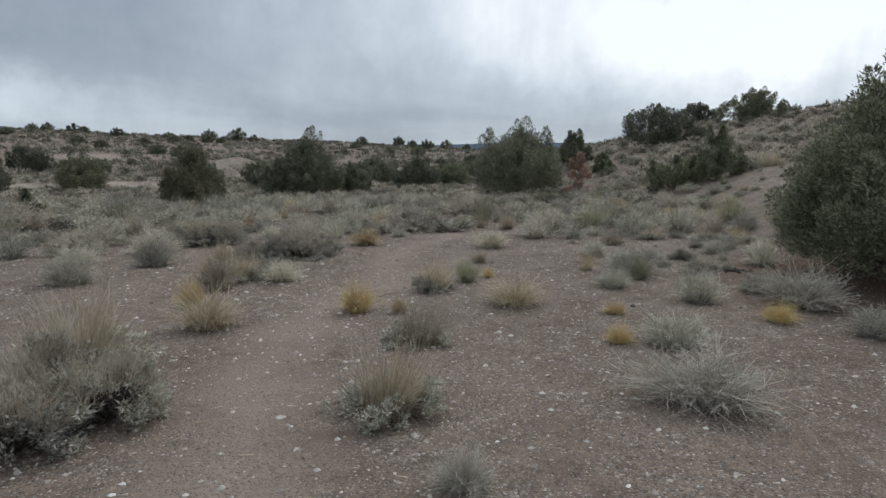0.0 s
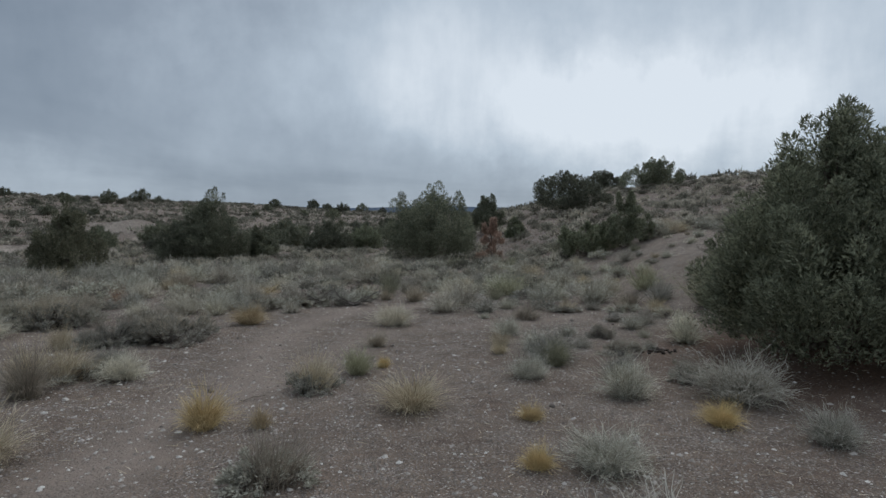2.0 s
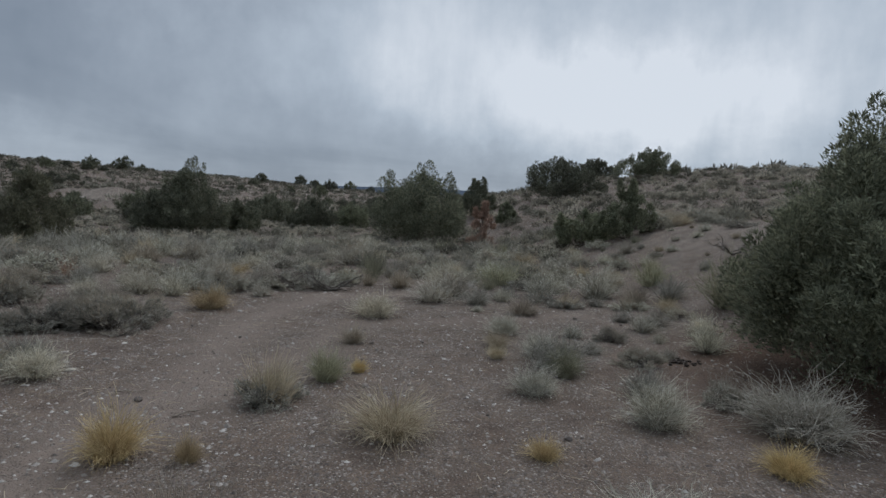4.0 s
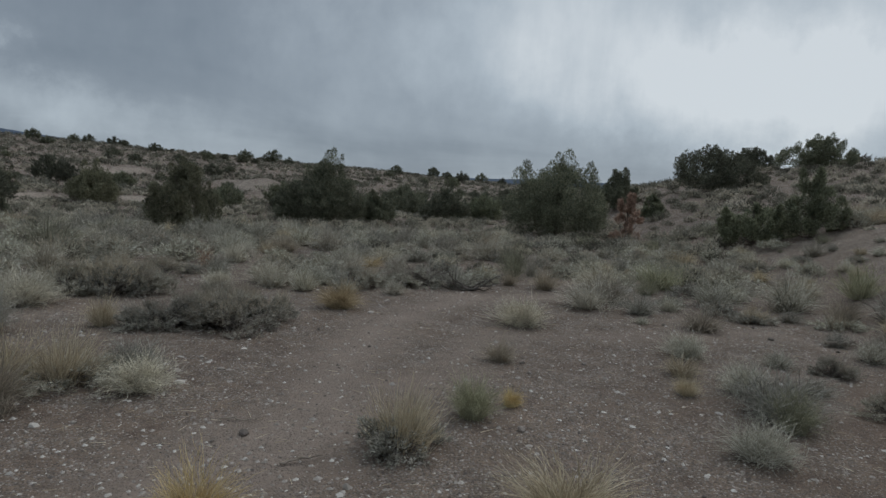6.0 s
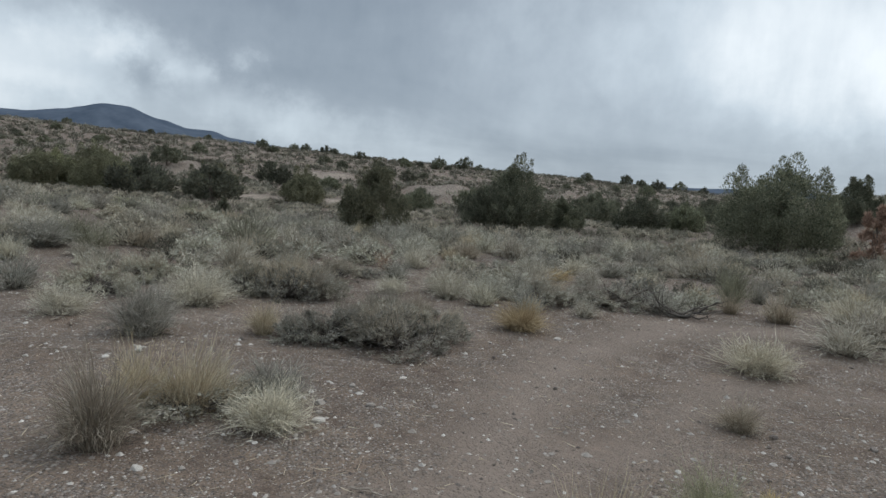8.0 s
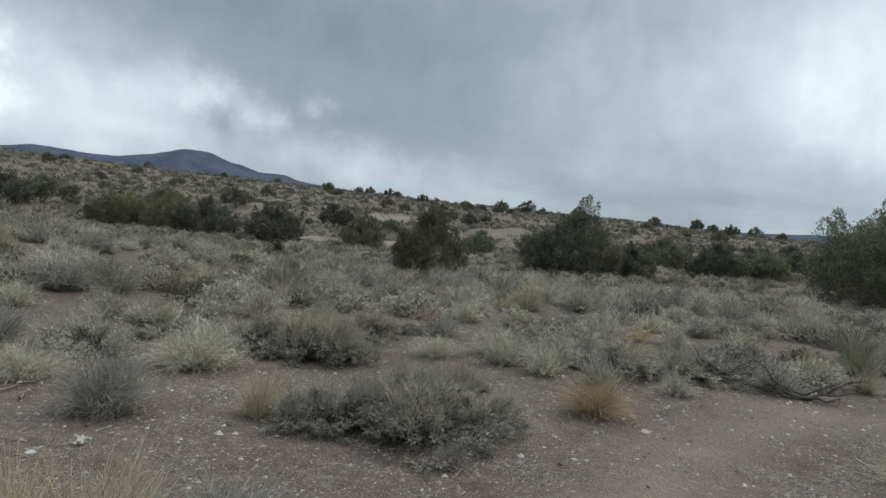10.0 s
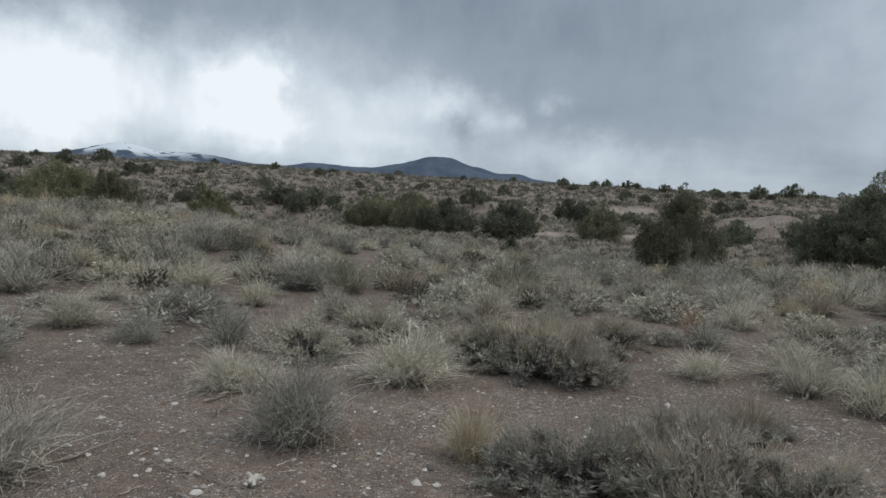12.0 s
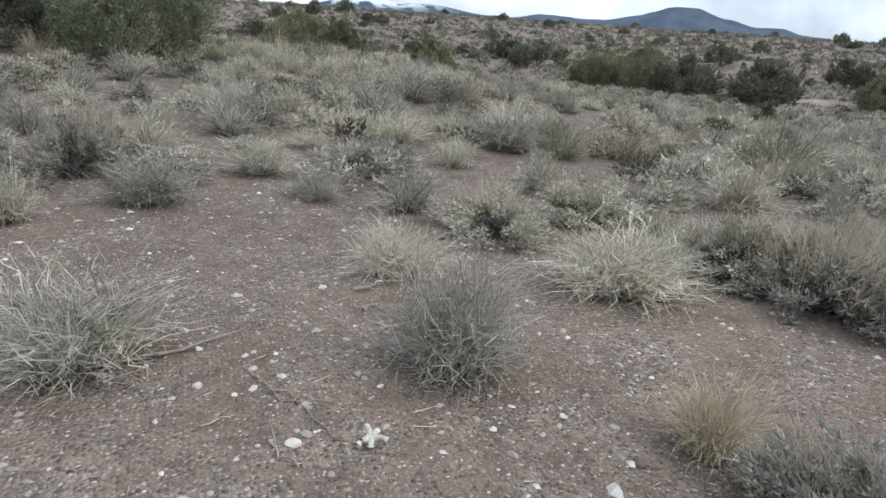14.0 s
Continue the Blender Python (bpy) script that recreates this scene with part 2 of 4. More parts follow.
def ground_material():
    m, tree, bsdf = material("desert_gravel", 0.95, 0.15)
    coord = tree.nodes.new("ShaderNodeTexCoord")
    at = coord.outputs["Object"]

    def field(kind, **settings):
        n = node(tree, kind, **settings)
        link(tree, at, n.inputs["Vector"])
        return n

    broad = field("ShaderNodeTexNoise", Scale=0.35, Detail=5.0, Roughness=0.6)
    blotch = field("ShaderNodeTexNoise", Scale=2.2, Detail=5.0, Roughness=0.6)
    grit = field("ShaderNodeTexNoise", Scale=38.0, Detail=4.0, Roughness=0.7)
    cells = field("ShaderNodeTexVoronoi", Scale=52.0)
    fine = field("ShaderNodeTexVoronoi", Scale=120.0)
    packed = tree.nodes.new("ShaderNodeAttribute")
    packed.attribute_name = "packed"
    duff = tree.nodes.new("ShaderNodeAttribute")
    duff.attribute_name = "duff"
    pale = tree.nodes.new("ShaderNodeAttribute")
    pale.attribute_name = "pale"
    base = ramp(tree, broad.outputs["Fac"], ((0.3, (0.150, 0.117, 0.095)), (0.5, (0.196, 0.158, 0.131)), (0.72, (0.262, 0.212, 0.175))))
    red = ramp(tree, blotch.outputs["Fac"], ((0.35, (0.78, 0.74, 0.72)), (0.6, (1.0, 0.98, 0.95)), (0.8, (1.12, 1.0, 0.92))))
    base = mixed(tree, 0.9, base, red, "MULTIPLY")
    mottle = field("ShaderNodeTexNoise", Scale=6.5, Detail=6.0, Roughness=0.68)
    base = mixed(tree, 0.85, base, ramp(tree, mottle.outputs["Fac"], ((0.33, (0.66, 0.64, 0.62)), (0.5, (1.0, 1.0, 1.0)), (0.68, (1.28, 1.24, 1.18)))), "MULTIPLY")
    # pale bare soil on the banks
    light = ramp(tree, blotch.outputs["Fac"], ((0.3, (0.35, 0.295, 0.25)), (0.7, (0.56, 0.505, 0.44))))
    base = mixed(tree, maths(tree, "MULTIPLY", pale.outputs["Fac"], 0.85), base, light)
    # small stones of many shades lie loose on the dirt
    shade = ramp(tree, cells.outputs["Color"], ((0.0, (0.085, 0.072, 0.065)), (0.5, (0.22, 0.19, 0.17)), (0.8, (0.36, 0.32, 0.29)), (1.0, (0.66, 0.63, 0.58))))
    stone = maths(tree, "LESS_THAN", cells.outputs["Distance"], maths(tree, "MULTIPLY", blotch.outputs["Fac"], 0.95))
    loose = maths(tree, "MULTIPLY", stone, maths(tree, "SUBTRACT", 0.8, maths(tree, "MULTIPLY", maths(tree, "ADD", packed.outputs["Fac"], pale.outputs["Fac"], True), 0.65)))
    base = mixed(tree, loose, base, shade)
    tiny = ramp(tree, fine.outputs["Color"], ((0.0, (0.5, 0.48, 0.46)), (0.6, (1.0, 1.0, 1.0)), (1.0, (1.75, 1.7, 1.65))))
    base = mixed(tree, 0.7, base, tiny, "MULTIPLY")
    # trodden dust on the trail
    base = mixed(tree, maths(tree, "MULTIPLY", packed.outputs["Fac"], 0.75), base, (0.285, 0.232, 0.196))
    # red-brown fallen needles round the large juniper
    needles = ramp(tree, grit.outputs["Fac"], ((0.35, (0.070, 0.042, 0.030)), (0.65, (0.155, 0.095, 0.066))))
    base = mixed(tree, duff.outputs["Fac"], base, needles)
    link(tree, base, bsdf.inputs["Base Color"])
    relief = maths(tree, "ADD", maths(tree, "MULTIPLY", maths(tree, "SUBTRACT", 0.6, cells.outputs["Distance"]), stone), maths(tree, "MULTIPLY", grit.outputs["Fac"], 0.6))
    bump(tree, bsdf, maths(tree, "ADD", relief, maths(tree, "MULTIPLY", blotch.outputs["Fac"], 1.5)), 1.0, 0.03)
    return m


GROUND = ground_material()


def mountain_material():
    m, tree, bsdf = material("hazed_mountain", 1.0, 0.0)
    coord = tree.nodes.new("ShaderNodeTexCoord")
    rock = node(tree, "ShaderNodeTexNoise", Scale=0.012, Detail=7.0, Roughness=0.65)
    link(tree, coord.outputs["Object"], rock.inputs["Vector"])
    snow = tree.nodes.new("ShaderNodeAttribute")
    snow.attribute_name = "snow"
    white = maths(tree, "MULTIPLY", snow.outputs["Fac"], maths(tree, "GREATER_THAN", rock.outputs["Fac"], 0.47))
    # the haze of distance is put into the rock's blue-grey colour
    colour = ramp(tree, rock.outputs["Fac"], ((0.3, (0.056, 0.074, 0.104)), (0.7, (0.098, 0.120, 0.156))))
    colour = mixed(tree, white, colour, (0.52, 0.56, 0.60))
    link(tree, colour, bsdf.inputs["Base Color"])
    # a weak glow lifts the slopes as haze in the air would
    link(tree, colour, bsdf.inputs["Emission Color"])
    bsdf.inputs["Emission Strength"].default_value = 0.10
    return m


MOUNTAIN = mountain_material()


# ---- the lie of the land ----
def ease(a, b, v):
    t = np.clip((v - a) / (b - a), 0, 1)
    return t * t * (3 - 2 * t)


RIDGE_AZ = (-180, -130, -88, -72, -64, -54, -45, -36, -28, -18, -9, -1, 4, 12, 60, 180)
RIDGE_EL = (3.0, 3.0, 3.0, 3.2, 3.25, 3.1, 2.95, 2.75, 2.55, 2.3, 2.05, 1.6, 1.42, 1.35, 1.5, 3.0)


# low washed-out banks of pale earth: distance, from and to (degrees clockwise of ahead), height
BANKS = ((46.5, -39, -36, 0.5), (48, -32, -27.5, 0.55), (66, -18.5, -14, 0.9), (74, -22, -19.5, 1.1), (84, -44, -41, 1.0), (70, -6, 0, 0.7), (62, -74, -70, 0.8), (90, -33, -30, 0.9))


def rolling(x, y, size, seed):
    """Gentle undulation from a few waves of about that size."""
    total = np.zeros_like(x)
    rng = np.random.default_rng(seed)
    for k in range(7):
        a, p = rng.uniform(0, 6.283), rng.uniform(0, 6.283)
        f = 6.283 / (size * rng.uniform(0.5, 1.6))
        total += np.sin(f * (x * np.cos(a) + y * np.sin(a)) + p)
    return total / 7


def height(x, y):
    x, y = np.asarray(x, float), np.asarray(y, float)
    r = np.hypot(x + 1, y - 7)
    az = np.degrees(np.arctan2(x + 1, y - 7))
    h = -0.05 * np.clip(y / 10, 0, 1) + 0.06 * rolling(x, y, 5, 1) * ease(3, 12, r) + 0.018 * rolling(x, y, 1.6, 2)
    h = h - 0.45 * ease(8, 30, r) * ease(9, -4, x - 0.15 * y + 4)
    h = h + 1.25 * ease(-7, -24, x) * ease(27, 12, y) * (1 - ease(40, 75, r))
    # the long slope that climbs to the skyline
    crest = np.tan(np.radians(np.interp(az, RIDGE_AZ, RIDGE_EL))) * 165 + 1.75
    climb = np.clip((r - 50) / 115, 0, 1)
    h = h + crest * (0.25 * climb + 0.75 * climb * climb * (1.9 - 0.9 * climb)) + 0.5 * rolling(x, y, 30, 3) * ease(35, 80, r) * (1 - 0.6 * ease(120, 165, r))
    for far, start, end, step in BANKS:
        h = h + step * ease(far - 0.9, far, r + 1.5 * np.sin(az * 0.9)) * ease(start - 4, start, az) * ease(end + 4, end, az) * (1 - ease(far + 6, far + 22, r))
    # the stony knoll
    s = np.clip(x - (4.7 + 0.06 * (y - 10)), 0, 32)
    front = ease(-14, 6, y)
    knoll = 1.25 * ease(0, 5.2, s) + 0.13 * np.maximum(s - 4, 0)
    knoll = knoll + 2.3 * np.exp(-((x - 29) ** 2 + (y - 58) ** 2) / (2 * 14.5 ** 2))
    h = h + knoll * front * (1 - ease(75, 130, r)) + 0.12 * rolling(x, y, 3.5, 5) * ease(1, 4, s)
    return h


def level(x, y):
    return float(height(x, y))


def mesh_of(name, verts, faces, mat, smooth=False):
    me = bpy.data.meshes.new(name)
    verts = np.asarray(verts, np.float32).reshape(-1, 3)
    faces = np.asarray(faces, np.int32)
    me.vertices.add(len(verts))
    me.vertices.foreach_set("co", verts.ravel())
    n = faces.shape[1]
    me.loops.add(faces.size)
    me.loops.foreach_set("vertex_index", faces.ravel())
    me.polygons.add(len(faces))
    me.polygons.foreach_set("loop_start", np.arange(0, faces.size, n, dtype=np.int32))
    me.polygons.foreach_set("use_smooth", np.full(len(faces), smooth))
    me.update(calc_edges=True)
    me.materials.append(mat)
    return me


def away_from_line(x, y, points):
    """How far each place lies from a line of points."""
    best = np.full(np.shape(x), 1e9)
    for (ax, ay), (bx, by) in zip(points, points[1:]):
        t = np.clip(((x - ax) * (bx - ax) + (y - ay) * (by - ay)) / ((bx - ax) ** 2 + (by - ay) ** 2), 0, 1)
        best = np.minimum(best, np.hypot(x - ax - t * (bx - ax), y - ay - t * (by - ay)))
    return best


TRAIL = ((-0.9, -6.0), (-1.05, 3.0), (-1.4, 4.5), (-1.3, 6.6), (-0.8, 7.9), (-0.88, 9.6), (-0.76, 11.0), (-0.45, 12.0), (0.1, 13.3), (1.6, 13.9))
SIDE_TRAIL = ((-0.9, 6.6), (0.6, 10.8), (2.2, 11.2), (4.2, 12.0))


def bank_face(x, y):
    r, az = np.hypot(x + 1, y - 7), np.degrees(np.arctan2(x + 1, y - 7))
    face = np.zeros_like(r)
    for far, start, end, step in BANKS:
        face += np.exp(-((r + 1.5 * np.sin(az * 0.9) - far + 0.3) / (1.0 + step)) ** 2) * ease(start - 2, start, az) * ease(end + 2, end, az)
    return np.clip(face, 0, 1)


def build_ground():
    rings = [0.0]
    while rings[-1] < 4600:
        rings.append(rings[-1] + max(0.11, 0.034 * (rings[-1] - 9)))
    rings = np.array(rings[1:])
    turns = np.arange(560) * (2 * np.pi / 560)
    x = -1.5 + rings[:, None] * np.sin(turns)
    y = 7.0 + rings[:, None] * np.cos(turns)
    x, y = np.concatenate([[-1.5], x.ravel()]), np.concatenate([[7.0], y.ravel()])
    z = height(x, y)
    n = len(turns)
    i = np.arange(n)
    j = (i + 1) % n
    quads = []
    for k in range(len(rings) - 1):
        a, b = 1 + k * n, 1 + (k + 1) * n
        quads.append(np.stack([a + i, b + i, b + j, a + j], 1))
    hub = np.stack([np.zeros(n, int), 1 + i, 1 + j, 1 + j], 1)[:, :3]
    me = mesh_of("ground", np.stack([x, y, z], 1), np.concatenate(quads), GROUND, True)
    packed = np.clip(1 - away_from_line(x, y, TRAIL) / 0.6, 0, 1) + 0.6 * np.clip(1 - away_from_line(x, y, SIDE_TRAIL) / 0.5, 0, 1)
    packed = np.clip(packed + 0.35 * rolling(x, y, 1.1, 9) * (packed > 0), 0, 1)
    me.attributes.new("packed", "FLOAT", "POINT").data.foreach_set("value", packed.astype(np.float32))
    s = x - (4.7 + 0.06 * (y - 10))
    mound = ease(2.2, 4.2, s) * ease(11, 7.5, s) * ease(7, 10, y) * ease(24, 17, y)
    r, az = np.hypot(x + 1, y - 7), np.degrees(np.arctan2(x + 1, y - 7))
    bank = 0.3 * ease(0.33, 0.6, rolling(x, y, 16, 12)) * ease(40, 50, r) * ease(110, 70, r) * ease(15, 0, az)
    cut = bank_face(x, y)
    me.attributes.new("pale", "FLOAT", "POINT").data.foreach_set("value", np.clip(0.22 * mound + bank + cut * (0.75 + 0.5 * rolling(x, y, 4, 14)), 0, 1).astype(np.float32))
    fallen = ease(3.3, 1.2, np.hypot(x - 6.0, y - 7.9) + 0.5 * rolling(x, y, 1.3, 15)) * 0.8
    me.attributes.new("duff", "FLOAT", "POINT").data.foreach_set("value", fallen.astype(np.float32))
    ground = new("ground", me)
    bm = bmesh.new()
    bm.from_mesh(me)
    bm.verts.ensure_lookup_table()
    for a, b, c in hub:
        bm.faces.new((bm.verts[a], bm.verts[c], bm.verts[b])).smooth = True
    bmesh.ops.recalc_face_normals(bm, faces=bm.faces)
    bm.to_mesh(me)
    bm.free()
    return tagged(ground, "brown-grey gravelly desert ground with a trodden dusty trail", "ground", kind="structure")


build_ground()


def build_mountains():
    az = np.linspace(-115, 30, 640)
    depth = np.linspace(0, 1, 15)
    el = np.interp(az, (-115, -84, -79.6, -78.1, -76.7, -75.4, -74.2, -72.7, -71.3, -69.8, -68.3, -65.2, -62.2, -60.2, -58.2, -56.2, -54.3, -51.9, -50.5, -49.3, -47.3, -45.6, -44.5, -43.1, -41, -39.7, -34, -20, 0, 6, 12, 30),
                   (2.0, 2.8, 3.3, 3.67, 4.15, 4.42, 4.3, 3.88, 3.93, 4.03, 3.83, 3.39, 3.37, 3.75, 3.69, 3.54, 3.62, 4.07, 4.46, 4.84, 4.8, 4.12, 3.98, 3.49, 3.54, 3.1, 2.6, 1.9, 1.7, 1.95, 1.9, 1.2))
    el = np.convolve(np.pad(el, 1, "edge"), np.ones(3) / 3, "valid")
    el = el + 0.04 * rolling(az * 1.0, az * 0, 2.4, 31) + 0.02 * rolling(az * 1.0, az * 0, 0.9, 32)
    r = 2400 + 900 * depth[:, None] + 0 * az
    rise = np.sin(np.minimum(depth * 1.0, 1) * np.pi) ** 0.8
    bumps = 1 + 0.12 * rolling(r * 0 + az * 40, r, 220, 33) * (1 - rise[:, None])
    top = np.tan(np.radians(el)) * 2850 * rise[:, None] * bumps
    x, y = -1 + r * np.sin(np.radians(az)), 7 + r * np.cos(np.radians(az))
    n = len(az)
    i = np.arange(n - 1)
    quads = np.concatenate([np.stack([k * n + i, k * n + i + 1, (k + 1) * n + i + 1, (k + 1) * n + i], 1) for k in range(len(depth) - 1)])
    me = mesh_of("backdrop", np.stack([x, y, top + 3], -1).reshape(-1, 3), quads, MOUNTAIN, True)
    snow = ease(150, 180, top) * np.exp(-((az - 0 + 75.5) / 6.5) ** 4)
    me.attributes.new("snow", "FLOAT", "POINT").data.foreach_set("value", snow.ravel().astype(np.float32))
    tagged(new("backdrop", me), "distant mountains coloured blue-grey for haze, with one snow-dusted peak", "mountains", kind="structure")


build_mountains()


# ---- plant building ----
def part(name, me, parent, label=""):
    ob = new(name, me)
    ob.parent = parent
    return tagged(ob, label)


def unit(v):
    return v / np.maximum(np.linalg.norm(v, axis=-1, keepdims=True), 1e-9)


def blades(roots, ways, long, wide, bend, rng, segs=3):
    """Tapering ribbons that start at roots along ways and sag or arch by bend. Gives verts and triangles."""
    n = len(roots)
    side = unit(np.cross(ways, rng.normal(size=(n, 3))))
    t = np.linspace(0, 1, segs + 1)
    drop = rng.normal(size=(n, 3)) * 0.35 + np.array([0, 0, -1.0])
    line = roots[:, None] + ways[:, None] * (long[:, None, None] * t[None, :, None]) + drop[:, None] * (bend * long)[:, None, None] * (t ** 2)[None, :, None]
    half = 0.5 * wide[:, None] * (1 - 0.75 * t[None, :segs])
    left, right = line[:, :segs] - side[:, None] * half[..., None], line[:, :segs] + side[:, None] * half[..., None]
    pts = np.concatenate([left, right, line[:, segs:]], 1)
    base = (np.arange(n) * (2 * segs + 1))[:, None]
    tris = []
    for k in range(segs - 1):
        tris += [(k, segs + k, segs + k + 1), (k, segs + k + 1, k + 1)]
    tris.append((segs - 1, 2 * segs - 1, 2 * segs))
    tris = np.array(tris)
    return pts.reshape(-1, 3), (base[:, :, None] + tris[None]).reshape(-1, 3)


def tubes(paths, radii, sides=4):
    """Round branches along paths (n, m, 3) with radii (n, m)."""
    n, m, _ = paths.shape
    along = unit(np.gradient(paths, axis=1))
    a = unit(np.cross(along, np.array([0.31, 0.87, 0.13])))
    b = np.cross(along, a)
    ang = np.arange(sides) * 2 * np.pi / sides
    ring = a[:, :, None] * np.cos(ang)[:, None] + b[:, :, None] * np.sin(ang)[:, None]
    pts = paths[:, :, None] + ring * radii[:, :, None, None]
    idx = np.arange(n * m * sides).reshape(n, m, sides)
    p, q = idx[:, :-1], idx[:, 1:]
    quads = np.stack([p, np.roll(p, -1, 2), np.roll(q, -1, 2), q], -1).reshape(-1, 4)
    tris = np.concatenate([quads[:, :3], quads[:, [0, 2, 3]]])
    return pts.reshape(-1, 3), tris


def join(*pieces):
    verts, faces, start = [], [], 0
    for v, f in pieces:
        verts.append(v)
        faces.append(f + start)
        start += len(v)
    return np.concatenate(verts), np.concatenate(faces)


def dome(n, rng, low=0.05, lean=1.0):
    """Directions that fill a bush: level at its skirt, upright in its middle."""
    a = rng.uniform(0, 2 * np.pi, n)
    u = rng.uniform(low, 1, n)
    out = np.sqrt(1 - u * u) * lean
    return unit(np.stack([np.cos(a) * out, np.sin(a) * out, u], 1))


def stand(name, x, y, sink=0.02):
    ob = new(name)
    ob.location = (x, y, level(x, y) - sink)
    return ob


def arcs(roots, tips, bow, wide, rng, segs=4, crook=0.014):
    """Tapering ribbons from roots to tips that rise first and then lean out by bow."""
    n = len(roots)
    side = unit(np.cross(tips - roots, rng.normal(size=(n, 3))))
    t = np.linspace(0, 1, segs + 1)
    line = roots[:, None] + (tips - roots)[:, None] * t[None, :, None]
    line = line + bow[:, None, :] * (4 * t * (1 - t))[None, :, None]
    line[:, 1:-1] += rng.normal(size=(n, segs - 1, 3)) * crook
    half = 0.5 * wide[:, None] * (1 - 0.6 * t[None, :segs])
    pts = np.concatenate([line[:, :segs] - side[:, None] * half[..., None], line[:, :segs] + side[:, None] * half[..., None], line[:, segs:]], 1)
    tris = []
    for k in range(segs - 1):
        tris += [(k, segs + k, segs + k + 1), (k, segs + k + 1, k + 1)]
    tris = np.array(tris + [(segs - 1, 2 * segs - 1, 2 * segs)])
    return pts.reshape(-1, 3), ((np.arange(n) * (2 * segs + 1))[:, None, None] + tris[None]).reshape(-1, 3), line


def growth(name, geometry, mat, parent, label=""):
    """A part of fine growth that nobody could pick apart."""
    ob = part(name, mesh_of(name, *geometry[:2], mat), parent, label)
    return tagged(ob, kind="stuff")


def lobed(ways, seed, depth=0.16):
    a = np.arctan2(ways[:, 1], ways[:, 0])
    return 1 + depth * np.sin(3 * a + seed) + 0.6 * depth * np.sin(5 * a + 2 * seed + 3 * ways[:, 2])


# Each maker builds a plant about 1 m wide and 1 m high at the origin; copies are scaled to their sizes.
def make_sagebrush(seed, fine=1.0, stalks=1.0, high=0.43):
    """Rosettes of small leaves at the ends of twisted stems, open and dark within, under a brush of dry stalks."""
    rng = np.random.default_rng(seed)
    bush = new("sagebrush")
    close = fine >= 0.65
    n = int(190 * fine) if close else 100
    heads = 22 if close else 20
    crowns = dome(heads, rng, 0.0, 1.1)
    reach = rng.uniform(0.55, 1.05, heads)
    k = rng.integers(0, heads, n)
    ways = unit(crowns[k] + rng.normal(size=(n, 3)) * (0.15 if close else 0.24))
    ends = ways * [0.49, 0.49, high] * (reach[k] * rng.uniform(0.82, 1.06, n))[:, None] + [0, 0, 0.07]
    ends[:, 2] += rng.uniform(-0.05, 0.07, n)
    ends[:, 2] = np.maximum(ends[:, 2], 0.04)
    t = np.linspace(0, 1, 6)
    roots = rng.normal(size=(n, 3)) * [0.05, 0.05, 0.0]
    knots = roots[:, None] + (ends - roots)[:, None] * t[None, :, None] + np.cumsum(rng.normal(size=(n, 6, 3)), 1) * 0.013 * t[None, :, None]
    knots[:, :, 2] += (0.10 * np.sin(t * np.pi) * (1 - ways[:, 2:3]))
    keep = rng.uniform(size=n) < (0.5 if close else 0.3)
    stems = tubes(knots[keep], ((0.0075 if close else 0.004) * (1 - 0.72 * t))[None] * rng.uniform(0.6, 1.5, (int(keep.sum()), 1)), 4 if close else 3)
    m = 1000 if close else 110
    k = rng.integers(0, n, m)
    at = knots[k, rng.integers(2, 5, m)]
    inner = blades(at, unit(rng.normal(size=(m, 3)) + ways[k] * 0.7 + [0, 0, 0.4]), rng.uniform(0.05, 0.13, m) * (1 if close else 1.5), np.full(m, 0.007 if close else 0.016), rng.uniform(-0.3, 0.2, m), rng, 1)
    growth("twig_mass", join(stems, inner), SAGE_TWIG, bush, "grey-brown twisted woody stems")
    each = 30 if close else 13
    m = n * each
    k = np.repeat(np.arange(n), each)
    axis = unit(ways + [0, 0, 0.55] + rng.normal(size=(n, 3)) * 0.25)
    step = rng.uniform(-0.5, 1.0, m)
    size = np.repeat(rng.uniform(0.036, 0.075, n), each) * (1.0 if close else 1.6)
    d = unit(rng.normal(size=(m, 3)))
    pos = knots[k, -1] + axis[k] * (step * size * 1.1)[:, None] + d * (size * 0.45)[:, None]
    pos[:, 2] = np.maximum(pos[:, 2], 0.01)
    aim = unit(d * 0.8 + axis[k] * 0.9 + rng.normal(size=(m, 3)) * 0.2)
    big = 1.0 if close else 1.9
    growth("foliage", blades(pos, aim, rng.uniform(0.030, 0.056, m) * big, rng.uniform(0.013, 0.021, m) * big, rng.uniform(-0.3, 0.3, m), rng, 1), SAGE, bush, "small grey-green leaves")
    count = int((800 * fine if close else 130) * stalks)
    if count:
        lift = np.maximum(ends[:, 2] - 0.12, 0.01)
        k = rng.choice(n, count, p=lift / lift.sum())
        at = ends[k] + unit(rng.normal(size=(count, 3))) * 0.05
        aim = unit(at * [0.7, 0.7, 0] + [0, 0, 0.75] + rng.normal(size=(count, 3)) * 0.17)
        growth("dry_growth", blades(at, aim, rng.uniform(0.12, 0.36, count), np.full(count, 0.0038 if close else 0.0075), rng.uniform(-0.05, 0.12, count), rng, 3 if close else 2), STALK, bush, "dry tan flower stalks")
    return tagged(bush, "grey-green sagebrush with dry stalks and twisted woody stems", "shrub", "sagebrush")


